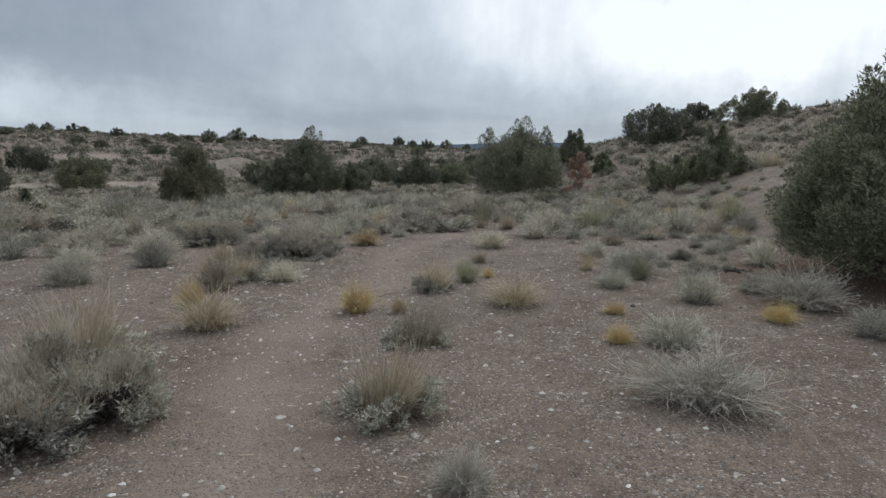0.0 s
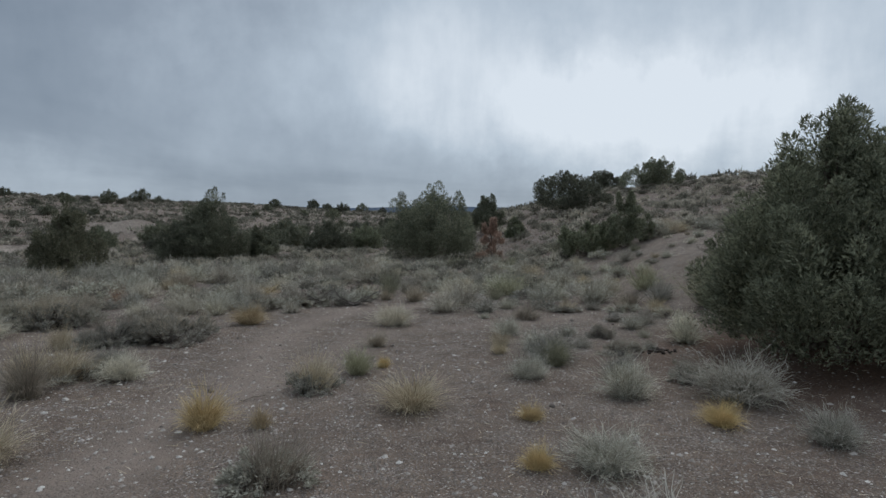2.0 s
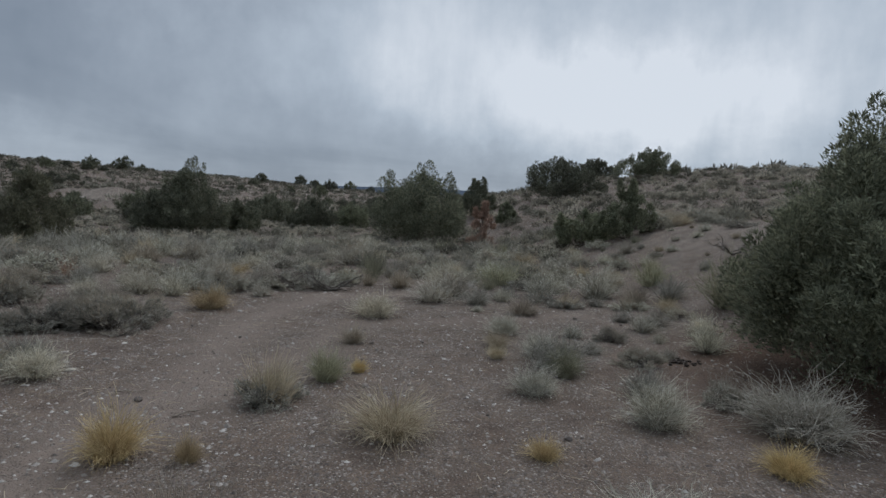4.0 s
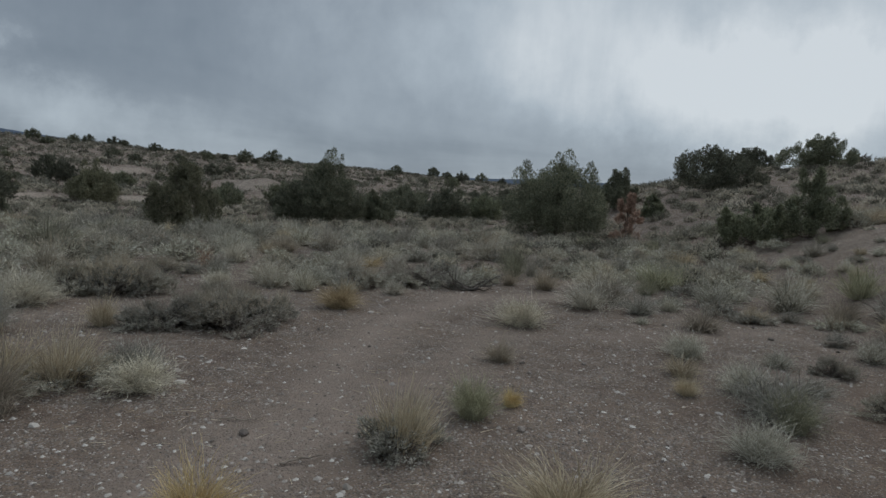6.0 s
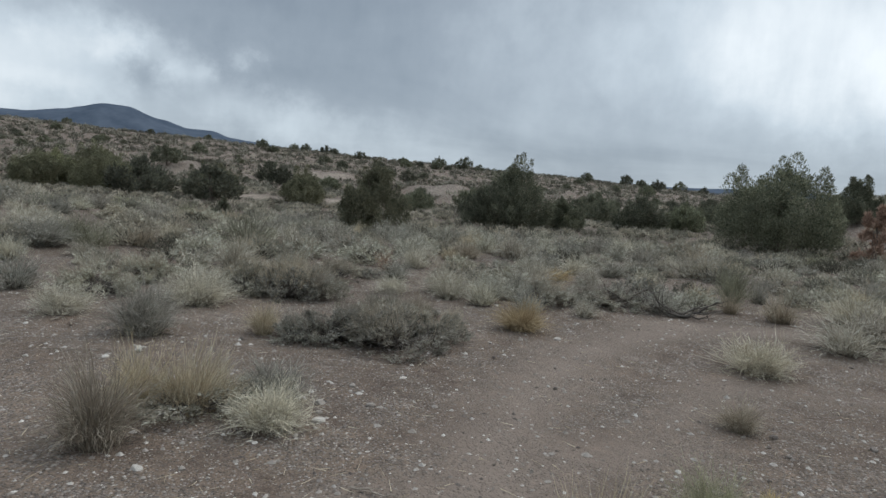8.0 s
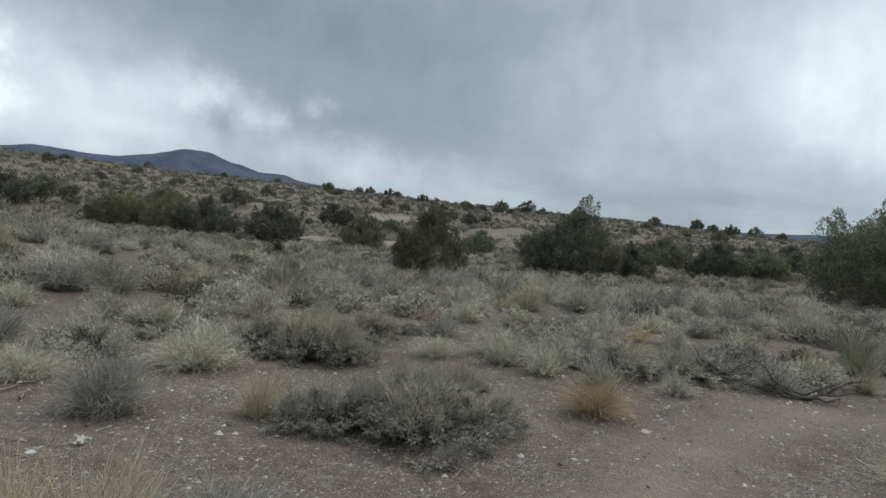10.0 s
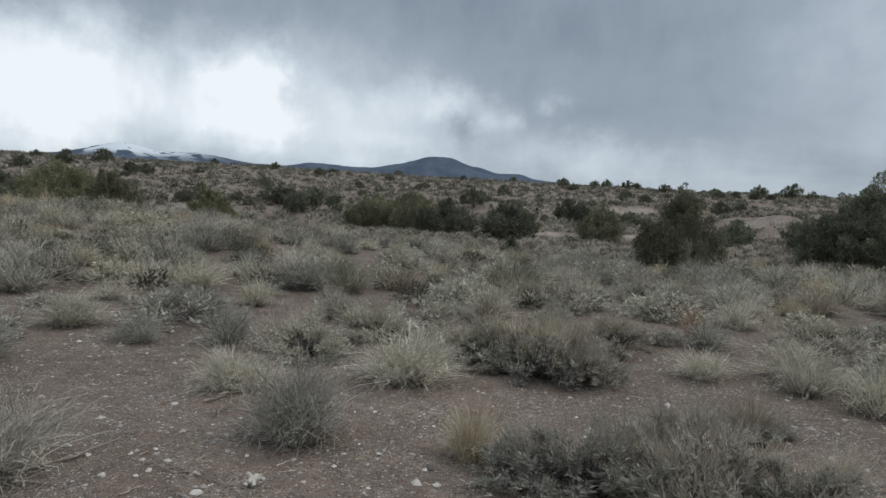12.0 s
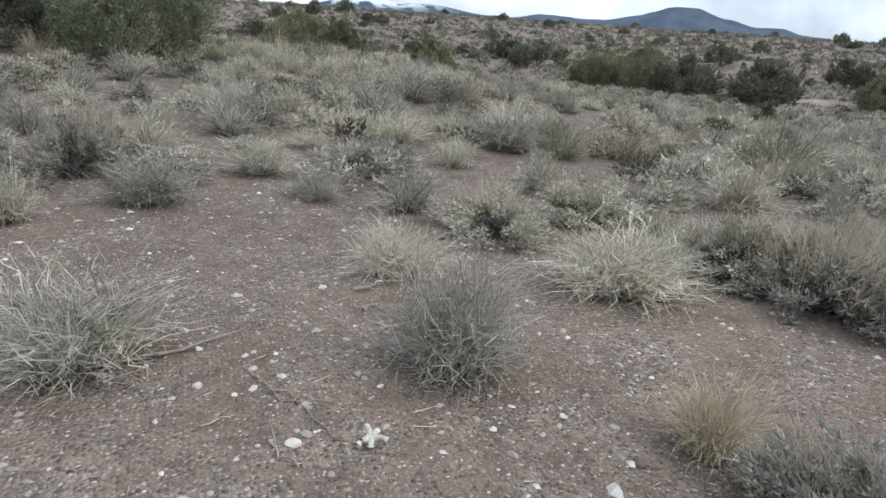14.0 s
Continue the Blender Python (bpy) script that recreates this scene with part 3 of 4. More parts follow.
def make_broom(seed, name, mat, fine, label, category, group, wide=0.0045, low=0.10, twiggy=True, dead=0.35, flat=0.95, count=900):
    """A shrub or tuft of many thin stems that rise from one root and fan out into a dome."""
    rng = np.random.default_rng(seed)
    bush = new(name)
    n = int(count * (0.15 + 0.85 * fine))
    wide = wide * (1.0 if fine >= 0.9 else 1.55)
    ways = dome(n, rng, low, 1.0)
    far_off = fine < 0.9
    span = rng.uniform(0.66 if far_off else 0.52, 1.0 if far_off else 1.06, n) * lobed(ways, seed, 0.2)
    tips = ways * [0.56, 0.56, flat] * span[:, None] + rng.normal(size=(n, 3)) * (0.04 if far_off else 0.08 if twiggy else 0.055)
    tips[:, 2] = np.maximum(tips[:, 2], 0.03)
    roots = ways * [0.17, 0.17, 0.0] * rng.uniform(0, 1, (n, 1)) + rng.normal(size=(n, 3)) * [0.03, 0.03, 0.004]
    level_part = np.sqrt(1 - ways[:, 2] ** 2)
    bow = np.stack([ways[:, 0] * -0.03, ways[:, 1] * -0.03, 0.05 + 0.10 * level_part], 1) + rng.normal(size=(n, 3)) * (0.055 if twiggy else 0.025)
    v, f, line = arcs(roots, tips, bow, rng.uniform(0.6, 1.7, n) * wide, rng, 5 if fine >= 0.9 else 3, 0.036 if twiggy else 0.014)
    pieces = [(v, f)]
    if twiggy:
        m = int(n * 1.9)
        k, j = rng.integers(0, n, m), rng.choice([2, 3, 3, 4] if fine >= 0.9 else [2, 3], m)
        at = line[k, j] - (line[k, j] - line[k, j - 1]) * rng.uniform(0, 0.8, (m, 1))
        aim = unit(unit(line[k, j] - line[k, j - 1]) + rng.normal(size=(m, 3)) * 0.45 + [0, 0, 0.2])
        pieces.append(blades(at, aim, rng.uniform(0.06, 0.13 if far_off else 0.2, m), np.full(m, wide * 0.8), rng.uniform(-0.4, 0.4, m), rng, 2 if fine >= 0.9 else 1))
    growth("stem_mass" if twiggy else "grass_mass", join(*pieces), mat, bush)
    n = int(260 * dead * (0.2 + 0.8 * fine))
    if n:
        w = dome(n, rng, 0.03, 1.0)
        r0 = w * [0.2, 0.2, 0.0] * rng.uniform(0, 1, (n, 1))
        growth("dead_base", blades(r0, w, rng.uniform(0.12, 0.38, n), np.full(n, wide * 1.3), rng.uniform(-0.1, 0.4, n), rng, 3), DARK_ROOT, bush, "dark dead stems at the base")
    return tagged(bush, label, category, group)


def make_mixed(seed, fine=1.0):
    """Sagebrush foliage below with dry grass grown up through it."""
    bush = make_sagebrush(seed, 0.7 * fine, 0, 0.24)
    rng = np.random.default_rng(seed + 500)
    n = int(750 * (0.12 + 0.88 * fine))
    ways = dome(n, rng, 0.35, 1.0)
    tips = ways * [0.5, 0.5, 0.98] * rng.uniform(0.6, 1.04, (n, 1)) * lobed(ways, seed, 0.2)[:, None] + [0.05, 0.03, 0]
    roots = ways * [0.28, 0.28, 0.0] * rng.uniform(0, 1, (n, 1))
    bow = np.stack([0 * ways[:, 0], 0 * ways[:, 0], 0.05 + 0 * ways[:, 0]], 1) + rng.normal(size=(n, 3)) * 0.025
    growth("grass_mass", arcs(roots, tips, bow, np.full(n, 0.005 if fine >= 0.9 else 0.010), rng, 4 if fine >= 0.9 else 2), TAN, bush, "dry tan grass blades")
    return tagged(bush, "dark sagebrush clump with dry tan grass grown through", "shrub", "mixed clumps")


MAKERS = {
    "S": lambda s, f: make_sagebrush(s, f),
    "M": lambda s, f: make_mixed(s, f),
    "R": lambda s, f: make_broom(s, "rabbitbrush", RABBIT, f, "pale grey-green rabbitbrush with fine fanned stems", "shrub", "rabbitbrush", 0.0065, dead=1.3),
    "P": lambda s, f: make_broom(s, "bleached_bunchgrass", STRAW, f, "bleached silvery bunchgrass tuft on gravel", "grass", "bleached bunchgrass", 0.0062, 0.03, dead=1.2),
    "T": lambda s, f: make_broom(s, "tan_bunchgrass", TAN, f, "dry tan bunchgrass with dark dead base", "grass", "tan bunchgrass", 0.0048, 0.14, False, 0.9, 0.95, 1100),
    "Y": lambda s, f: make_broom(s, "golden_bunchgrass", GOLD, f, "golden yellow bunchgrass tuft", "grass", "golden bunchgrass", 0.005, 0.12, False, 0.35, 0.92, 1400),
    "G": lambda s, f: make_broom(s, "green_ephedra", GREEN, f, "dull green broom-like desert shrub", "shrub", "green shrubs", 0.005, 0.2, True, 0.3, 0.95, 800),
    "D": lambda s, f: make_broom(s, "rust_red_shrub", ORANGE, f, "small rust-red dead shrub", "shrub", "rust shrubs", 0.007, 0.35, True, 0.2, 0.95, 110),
}
KINDS = {}
for i, (key, make) in enumerate(MAKERS.items()):
    KINDS[key] = [make(11 + 10 * i + j, 1.0) for j in range(1 if key == "D" else 3)]
    if key != "D":
        KINDS[key + "_far"] = [make(111 + 10 * i + j, 0.28) for j in range(5)]
USED = {k: 0 for k in KINDS}
TAKEN = []


def plant_at(kind, x, y, wide, tall, turn):
    base = KINDS[kind][USED[kind] % len(KINDS[kind])]
    m = Matrix.LocRotScale((x, y, level(x, y) - 0.015), Euler((0, 0, turn)), (wide * 1.12, wide * 1.12, tall * 1.12))
    if USED[kind] < len(KINDS[kind]):
        base.matrix_basis = m
    else:
        made = copy_thing(base, Matrix())
        made.matrix_basis = m
    USED[kind] += 1
    TAKEN.append((x, y, wide * 0.5))


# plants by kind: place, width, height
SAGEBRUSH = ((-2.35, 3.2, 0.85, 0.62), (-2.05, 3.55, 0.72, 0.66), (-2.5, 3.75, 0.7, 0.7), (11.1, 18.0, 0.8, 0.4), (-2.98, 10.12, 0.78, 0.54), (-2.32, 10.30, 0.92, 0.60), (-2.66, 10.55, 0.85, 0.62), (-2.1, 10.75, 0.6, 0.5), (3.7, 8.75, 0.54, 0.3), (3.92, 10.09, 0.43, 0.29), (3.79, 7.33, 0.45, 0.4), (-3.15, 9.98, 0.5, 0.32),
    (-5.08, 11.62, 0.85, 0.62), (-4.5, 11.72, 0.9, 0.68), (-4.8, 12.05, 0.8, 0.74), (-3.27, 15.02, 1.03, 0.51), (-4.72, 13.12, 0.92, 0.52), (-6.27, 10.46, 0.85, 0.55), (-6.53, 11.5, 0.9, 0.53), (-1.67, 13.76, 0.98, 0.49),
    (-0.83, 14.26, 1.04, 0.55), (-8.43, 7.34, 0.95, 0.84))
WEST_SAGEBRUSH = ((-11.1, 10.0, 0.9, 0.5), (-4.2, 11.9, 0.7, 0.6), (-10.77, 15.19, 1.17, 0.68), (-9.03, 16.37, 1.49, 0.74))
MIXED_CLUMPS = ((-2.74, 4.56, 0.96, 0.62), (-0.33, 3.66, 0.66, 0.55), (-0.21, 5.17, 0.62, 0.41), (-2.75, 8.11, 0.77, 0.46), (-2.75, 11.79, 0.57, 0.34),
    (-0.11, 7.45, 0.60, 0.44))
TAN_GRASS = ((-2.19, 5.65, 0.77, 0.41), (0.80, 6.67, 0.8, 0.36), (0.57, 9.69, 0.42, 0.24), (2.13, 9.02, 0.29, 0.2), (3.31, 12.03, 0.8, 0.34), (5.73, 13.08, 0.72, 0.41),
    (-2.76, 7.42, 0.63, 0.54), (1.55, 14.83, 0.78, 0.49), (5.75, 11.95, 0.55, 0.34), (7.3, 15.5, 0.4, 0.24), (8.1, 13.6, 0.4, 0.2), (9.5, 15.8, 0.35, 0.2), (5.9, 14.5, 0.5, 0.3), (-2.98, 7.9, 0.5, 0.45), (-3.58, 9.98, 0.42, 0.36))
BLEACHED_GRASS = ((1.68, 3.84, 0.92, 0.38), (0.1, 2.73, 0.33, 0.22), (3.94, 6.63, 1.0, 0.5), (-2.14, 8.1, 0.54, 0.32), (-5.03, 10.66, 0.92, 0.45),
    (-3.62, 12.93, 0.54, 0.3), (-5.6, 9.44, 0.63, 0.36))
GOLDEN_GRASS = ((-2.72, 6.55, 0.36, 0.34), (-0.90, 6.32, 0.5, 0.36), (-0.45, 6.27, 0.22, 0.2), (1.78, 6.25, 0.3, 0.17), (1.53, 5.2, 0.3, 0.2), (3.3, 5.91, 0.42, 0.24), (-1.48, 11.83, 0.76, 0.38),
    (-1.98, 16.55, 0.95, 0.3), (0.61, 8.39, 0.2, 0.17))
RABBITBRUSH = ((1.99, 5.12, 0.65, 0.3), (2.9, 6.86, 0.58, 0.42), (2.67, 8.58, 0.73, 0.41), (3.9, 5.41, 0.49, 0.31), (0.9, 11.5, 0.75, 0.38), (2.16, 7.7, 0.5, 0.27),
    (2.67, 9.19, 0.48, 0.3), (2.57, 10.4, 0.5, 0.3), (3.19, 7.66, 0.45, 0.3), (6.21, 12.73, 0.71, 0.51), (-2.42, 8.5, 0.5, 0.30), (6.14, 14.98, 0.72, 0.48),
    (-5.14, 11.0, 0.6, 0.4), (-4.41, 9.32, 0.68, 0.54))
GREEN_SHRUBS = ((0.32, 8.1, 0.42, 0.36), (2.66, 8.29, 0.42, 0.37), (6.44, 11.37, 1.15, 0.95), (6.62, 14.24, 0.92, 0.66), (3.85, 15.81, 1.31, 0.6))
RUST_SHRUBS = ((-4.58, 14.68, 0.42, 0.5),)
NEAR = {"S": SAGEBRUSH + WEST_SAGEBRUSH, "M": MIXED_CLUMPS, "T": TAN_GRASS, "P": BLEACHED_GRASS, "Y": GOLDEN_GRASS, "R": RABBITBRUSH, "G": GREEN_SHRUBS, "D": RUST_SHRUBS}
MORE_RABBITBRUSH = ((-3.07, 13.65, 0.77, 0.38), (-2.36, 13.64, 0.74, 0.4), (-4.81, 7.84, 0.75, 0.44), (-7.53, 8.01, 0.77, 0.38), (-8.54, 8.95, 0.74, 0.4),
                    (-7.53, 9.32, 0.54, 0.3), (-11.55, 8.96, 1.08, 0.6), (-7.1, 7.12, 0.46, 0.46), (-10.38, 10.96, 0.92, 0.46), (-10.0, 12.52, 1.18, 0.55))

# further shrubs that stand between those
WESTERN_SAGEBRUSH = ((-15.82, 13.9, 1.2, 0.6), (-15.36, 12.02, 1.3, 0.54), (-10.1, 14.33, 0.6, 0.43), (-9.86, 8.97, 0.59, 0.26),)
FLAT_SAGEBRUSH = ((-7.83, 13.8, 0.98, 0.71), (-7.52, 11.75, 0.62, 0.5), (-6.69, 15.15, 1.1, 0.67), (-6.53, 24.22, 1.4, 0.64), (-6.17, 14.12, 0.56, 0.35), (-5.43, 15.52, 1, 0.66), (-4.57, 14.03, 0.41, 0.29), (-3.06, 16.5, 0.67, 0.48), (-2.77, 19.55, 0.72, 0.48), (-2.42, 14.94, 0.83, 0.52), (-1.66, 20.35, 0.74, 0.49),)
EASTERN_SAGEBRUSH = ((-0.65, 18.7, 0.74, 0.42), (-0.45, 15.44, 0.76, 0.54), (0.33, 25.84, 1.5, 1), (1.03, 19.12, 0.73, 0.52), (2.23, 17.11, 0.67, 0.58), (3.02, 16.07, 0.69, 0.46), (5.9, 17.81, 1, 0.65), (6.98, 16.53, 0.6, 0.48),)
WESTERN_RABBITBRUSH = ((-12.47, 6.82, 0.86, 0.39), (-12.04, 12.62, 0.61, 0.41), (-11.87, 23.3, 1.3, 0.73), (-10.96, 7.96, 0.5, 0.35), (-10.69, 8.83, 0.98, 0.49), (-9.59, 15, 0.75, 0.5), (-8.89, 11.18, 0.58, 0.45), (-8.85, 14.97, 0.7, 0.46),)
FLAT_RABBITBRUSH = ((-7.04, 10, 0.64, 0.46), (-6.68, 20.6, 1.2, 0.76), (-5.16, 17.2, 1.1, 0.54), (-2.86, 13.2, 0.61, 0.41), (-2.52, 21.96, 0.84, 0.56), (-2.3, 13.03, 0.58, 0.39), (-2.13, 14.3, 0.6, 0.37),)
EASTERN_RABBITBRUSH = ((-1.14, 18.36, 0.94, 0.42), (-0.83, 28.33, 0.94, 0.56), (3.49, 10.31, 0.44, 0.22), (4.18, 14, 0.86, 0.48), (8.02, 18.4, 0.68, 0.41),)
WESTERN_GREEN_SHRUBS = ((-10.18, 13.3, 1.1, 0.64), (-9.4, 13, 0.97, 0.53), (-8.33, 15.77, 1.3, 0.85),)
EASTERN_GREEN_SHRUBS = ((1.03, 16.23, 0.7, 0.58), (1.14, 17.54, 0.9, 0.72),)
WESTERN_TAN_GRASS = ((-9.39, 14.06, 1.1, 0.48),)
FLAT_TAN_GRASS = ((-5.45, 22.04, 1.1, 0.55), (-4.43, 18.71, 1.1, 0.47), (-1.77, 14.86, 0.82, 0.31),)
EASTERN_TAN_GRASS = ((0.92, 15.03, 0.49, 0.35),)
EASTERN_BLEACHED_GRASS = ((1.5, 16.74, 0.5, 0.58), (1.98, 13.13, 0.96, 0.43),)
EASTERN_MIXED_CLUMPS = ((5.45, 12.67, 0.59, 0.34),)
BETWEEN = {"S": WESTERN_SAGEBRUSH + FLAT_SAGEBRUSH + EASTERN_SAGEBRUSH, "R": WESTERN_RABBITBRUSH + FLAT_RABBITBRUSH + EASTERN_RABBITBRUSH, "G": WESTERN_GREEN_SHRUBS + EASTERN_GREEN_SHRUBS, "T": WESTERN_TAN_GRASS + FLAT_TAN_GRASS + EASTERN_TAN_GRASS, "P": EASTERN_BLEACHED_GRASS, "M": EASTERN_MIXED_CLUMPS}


LINE = ((0.0, 0.0), (0.45, 2.8), (0.2, 4.4), (-0.6, 6.7), (-2.2, 8.3))


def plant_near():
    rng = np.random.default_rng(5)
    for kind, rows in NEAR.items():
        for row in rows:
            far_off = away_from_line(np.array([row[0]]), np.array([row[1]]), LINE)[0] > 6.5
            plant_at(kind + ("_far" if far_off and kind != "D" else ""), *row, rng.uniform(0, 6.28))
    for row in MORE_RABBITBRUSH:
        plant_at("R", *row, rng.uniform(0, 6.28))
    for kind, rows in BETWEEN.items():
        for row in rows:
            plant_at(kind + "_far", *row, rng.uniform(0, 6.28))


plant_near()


# ---- junipers ----
def make_juniper(seed, tall, wide, sprays, name="juniper", leaf=JUNIPER, length=0.09, plumes=70, limbs=8, spires=0, shape=2.2, group="junipers", label=""):
    """A tapered trunk, limbs, and a crown of upright plumes of small sprays; the higher its shape, the squarer its top."""
    rng = np.random.default_rng(seed)
    tree = new(name)
    body = tall * (0.9 if spires else 0.97)
    n = plumes
    u = rng.uniform(0, 1, n) ** 0.9
    a = np.arange(n) * 2.39996 + rng.uniform(-0.3, 0.3, n)
    waves = 1 + 0.13 * np.sin(2 * a + seed) + 0.10 * np.sin(3 * a + 2 * seed + 4 * u)
    rim = 0.5 * wide * np.minimum(1, 0.84 + 0.8 * u) * np.clip(1 - u ** shape, 0.0, 1) ** 0.55 * waves
    inner = np.where(rng.uniform(size=n) < 0.72, rng.uniform(0.84, 1.05, n), rng.uniform(0.15, 0.8, n))
    # several leaders of unequal height
    crest = 0.88 + 0.12 * np.sin(2 * a + 1.7 * seed) * np.sin(3 * a + 0.6 * seed)
    fat = 0.5 * min(wide, 1.1 * tall) * rng.uniform(0.15, 0.28, n) * (1 - 0.4 * u)
    long = np.minimum(fat * rng.uniform(1.7, 2.8, n), 0.34 * tall)
    r = np.maximum(rim * inner - fat * 0.8, 0)
    foot = np.stack([np.cos(a) * r, np.sin(a) * r, u * (body * crest - 0.9 * long)], 1)
    foot[:, 2] = np.maximum(foot[:, 2] - 0.1 * long, 0.02 * tall)
    axis = unit(np.stack([np.cos(a), np.sin(a), 0 * a], 1) * (0.55 - 0.35 * u)[:, None] * inner[:, None] + [0, 0, 1.0] + rng.normal(size=(n, 3)) * 0.13)
    if spires:
        b = rng.uniform(0, 6.283, spires)
        out = wide * rng.uniform(0.04, 0.40, spires)
        high = tall * (1 - 0.22 * (out / (0.37 * wide)) ** 2) * rng.uniform(0.9, 1.0, spires)
        reach = tall * rng.uniform(0.2, 0.34, spires)
        foot = np.concatenate([foot, np.stack([np.cos(b) * out, np.sin(b) * out, high - reach], 1)])
        axis = np.concatenate([axis, unit(np.stack([np.cos(b) * 0.1, np.sin(b) * 0.1, 1 + 0 * b], 1) + rng.normal(size=(spires, 3)) * 0.06)])
        fat, long = np.concatenate([fat, min(wide, tall) * rng.uniform(0.06, 0.11, spires)]), np.concatenate([long, reach])
        n = n + spires
    t = np.linspace(0, 1, 7)
    stem = np.zeros((1, 7, 3))
    stem[0, :, 2] = t * tall * 0.84 - 0.08
    stem[0, :, :2] = np.cumsum(rng.normal(size=(7, 2)), 0) * 0.015 * tall * t[:, None]
    thick = 0.03 * tall + 0.03
    part("trunk", mesh_of("trunk", *tubes(stem, (thick * (1 - 0.88 * t))[None], 8), BARK, True), tree, "grey-brown fibrous bark")
    for j in range(limbs):
        goal = foot[int((j + 0.5) / limbs * plumes)]
        start = np.clip(goal[2] / tall - 0.2, 0.04, 0.7) * tall
        begin = np.array([np.interp(start, stem[0, :, 2], stem[0, :, 0]), np.interp(start, stem[0, :, 2], stem[0, :, 1]), start])
        line = begin + (goal - begin) * t[:, None]
        line[:, 2] -= 0.04 * tall * np.sin(t * np.pi)
        part("limb", mesh_of("limb", *tubes(line[None], (thick * 0.4 * (1 - 0.8 * t))[None], 5), BARK, True), tree)
    count = int(sprays * 2.4)
    weight = fat * long
    weight[plumes:] *= 1.8
    k = rng.choice(n, count, p=weight / weight.sum())
    s = rng.uniform(0, 1, count) ** 0.9
    d = unit(rng.normal(size=(count, 3)))
    d = unit(d - axis[k] * np.sum(d * axis[k], 1)[:, None])
    # tufts along each plume leave gaps between them
    turn = np.arctan2(d[:, 1], d[:, 0])
    tuft = 1 + 0.38 * np.sin(3 * turn + 5 * s * 3 + k) + 0.22 * np.sin(7 * turn - 9 * s + 2 * k)
    girth = np.minimum(1, 0.35 + 2.4 * s) * np.clip(1.02 - s, 0, 1) ** 0.55
    pos = foot[k] + axis[k] * (long[k] * s)[:, None] + d * (fat[k] * girth * tuft * rng.uniform(0.35, 1.0, count) ** 0.5)[:, None]
    pos[:, 2] = np.maximum(pos[:, 2], rng.uniform(0.02, 0.2, count) * min(1.0, tall / 2))
    aim = unit(d * 0.75 + axis[k] * 0.8 + rng.normal(size=(count, 3)) * 0.4)
    leaves = blades(pos, aim, rng.uniform(0.6, 1.5, count) * length, rng.uniform(0.30, 0.55, count) * length, rng.uniform(-0.3, 0.2, count), rng, 1)
    # leading shoots stand out of the plumes' ends
    m = n
    k = np.arange(n)
    shoot = unit(axis[k] + rng.normal(size=(m, 3)) * 0.3)
    tip = foot[k] + axis[k] * (long[k] * rng.uniform(0.75, 0.97, m))[:, None]
    pieces = [leaves]
    for j in range(9):
        f = j / 8
        pieces.append(blades(tip + shoot * (length * 1.5 * f), unit(shoot + rng.normal(size=(m, 3)) * 0.6), np.full(m, length * (0.9 - 0.5 * f)), np.full(m, length * 0.28), np.zeros(m), rng, 1))
    tagged(part("crown", mesh_of("crown", *join(*pieces), leaf), tree), kind="stuff")
    return tagged(tree, label or "dark green bushy juniper among the sagebrush", "tree", group)


def set_down(tree, x, y, sink=0.05, turn=0.0, big=(1, 1, 1)):
    tree.matrix_basis = Matrix.LocRotScale((x, y, level(x, y) - sink), Euler((0, 0, turn)), big)
    TAKEN.append((x, y, 1.0))


set_down(make_juniper(101, 3.2, 3.3, 62000, length=0.05, plumes=300, limbs=34, shape=1.4, label="tall dark green juniper bush beside the trail"), 6.0, 7.9)
# place, height, width, spires, rounded top
JUNIPERS = ((-10.3, 25.4, 3.0, 2.6, 0, 0), (-8.8, 40.0, 4.6, 4.2, 5, 0), (-9.9, 38.6, 2.8, 2.6, 2, 0), (-6.2, 42.5, 2.4, 2.4, 2, 0), (-2.1, 49, 2.8, 3.6, 2, 0), (0.6, 51, 2.2, 2.8, 0, 1),
            (4.1, 34, 4.3, 5.2, 13, 1), (9.6, 46, 3.0, 2.8, 4, 0), (15.8, 45.6, 3.3, 5.2, 0, 1), (25, 62, 2.6, 3.8, 0, 1), (26, 53, 2.8, 4.8, 2, 1))
MORE_JUNIPERS = ((9.2, 20.8, 1.95, 1.6, 3, 0), (8.25, 22.0, 1.5, 2.1, 2, 1), (-17.7, 26.2, 1.0, 0.75, 2, 0), (-17.7, 7.2, 3.0, 3.4, 0, 1), (-18.8, 5.0, 2.6, 2.2, 1, 0), (-36.8, 14.3, 2.8, 4.2, 1, 1),
                 (-31.1, 15.0, 2.3, 2.4, 1, 0), (-30.0, 18.8, 2.2, 2.0, 1, 0), (-43.2, 41.9, 4.0, 5.0, 4, 0), (-47.4, 41.5, 3.3, 3.5, 1, 1), (-40.0, 40.2, 3.3, 4.2, 2, 1), (-45.5, 38.5, 3.2, 4.0, 1, 1), (-33.9, 44.4, 3.0, 4.8, 4, 0), (-26.2, 45.2, 3.0, 3.7, 2, 0),
                 (9.2, 36.0, 1.4, 1.2, 0, 1))
for i, (x, y, tall, wide, spires, rounded) in enumerate(JUNIPERS + MORE_JUNIPERS):
    away = math.hypot(x, y - 8)
    count = int((3200 if away < 22 else 2300 if away < 40 else 1200) * (tall * wide) ** 0.8)
    olive = x < -20 or -11 < x < -10
    set_down(make_juniper(200 + i, tall, wide, count, leaf=JUNIPER_OLIVE if olive else JUNIPER, label="olive green bushy juniper among the sagebrush" if olive else "", length=0.068 if away < 22 else 0.088 if away < 40 else 0.12, plumes=int(40 + 13 * tall * wide), spires=spires, shape=3.6 if rounded else 1.9), x, y)
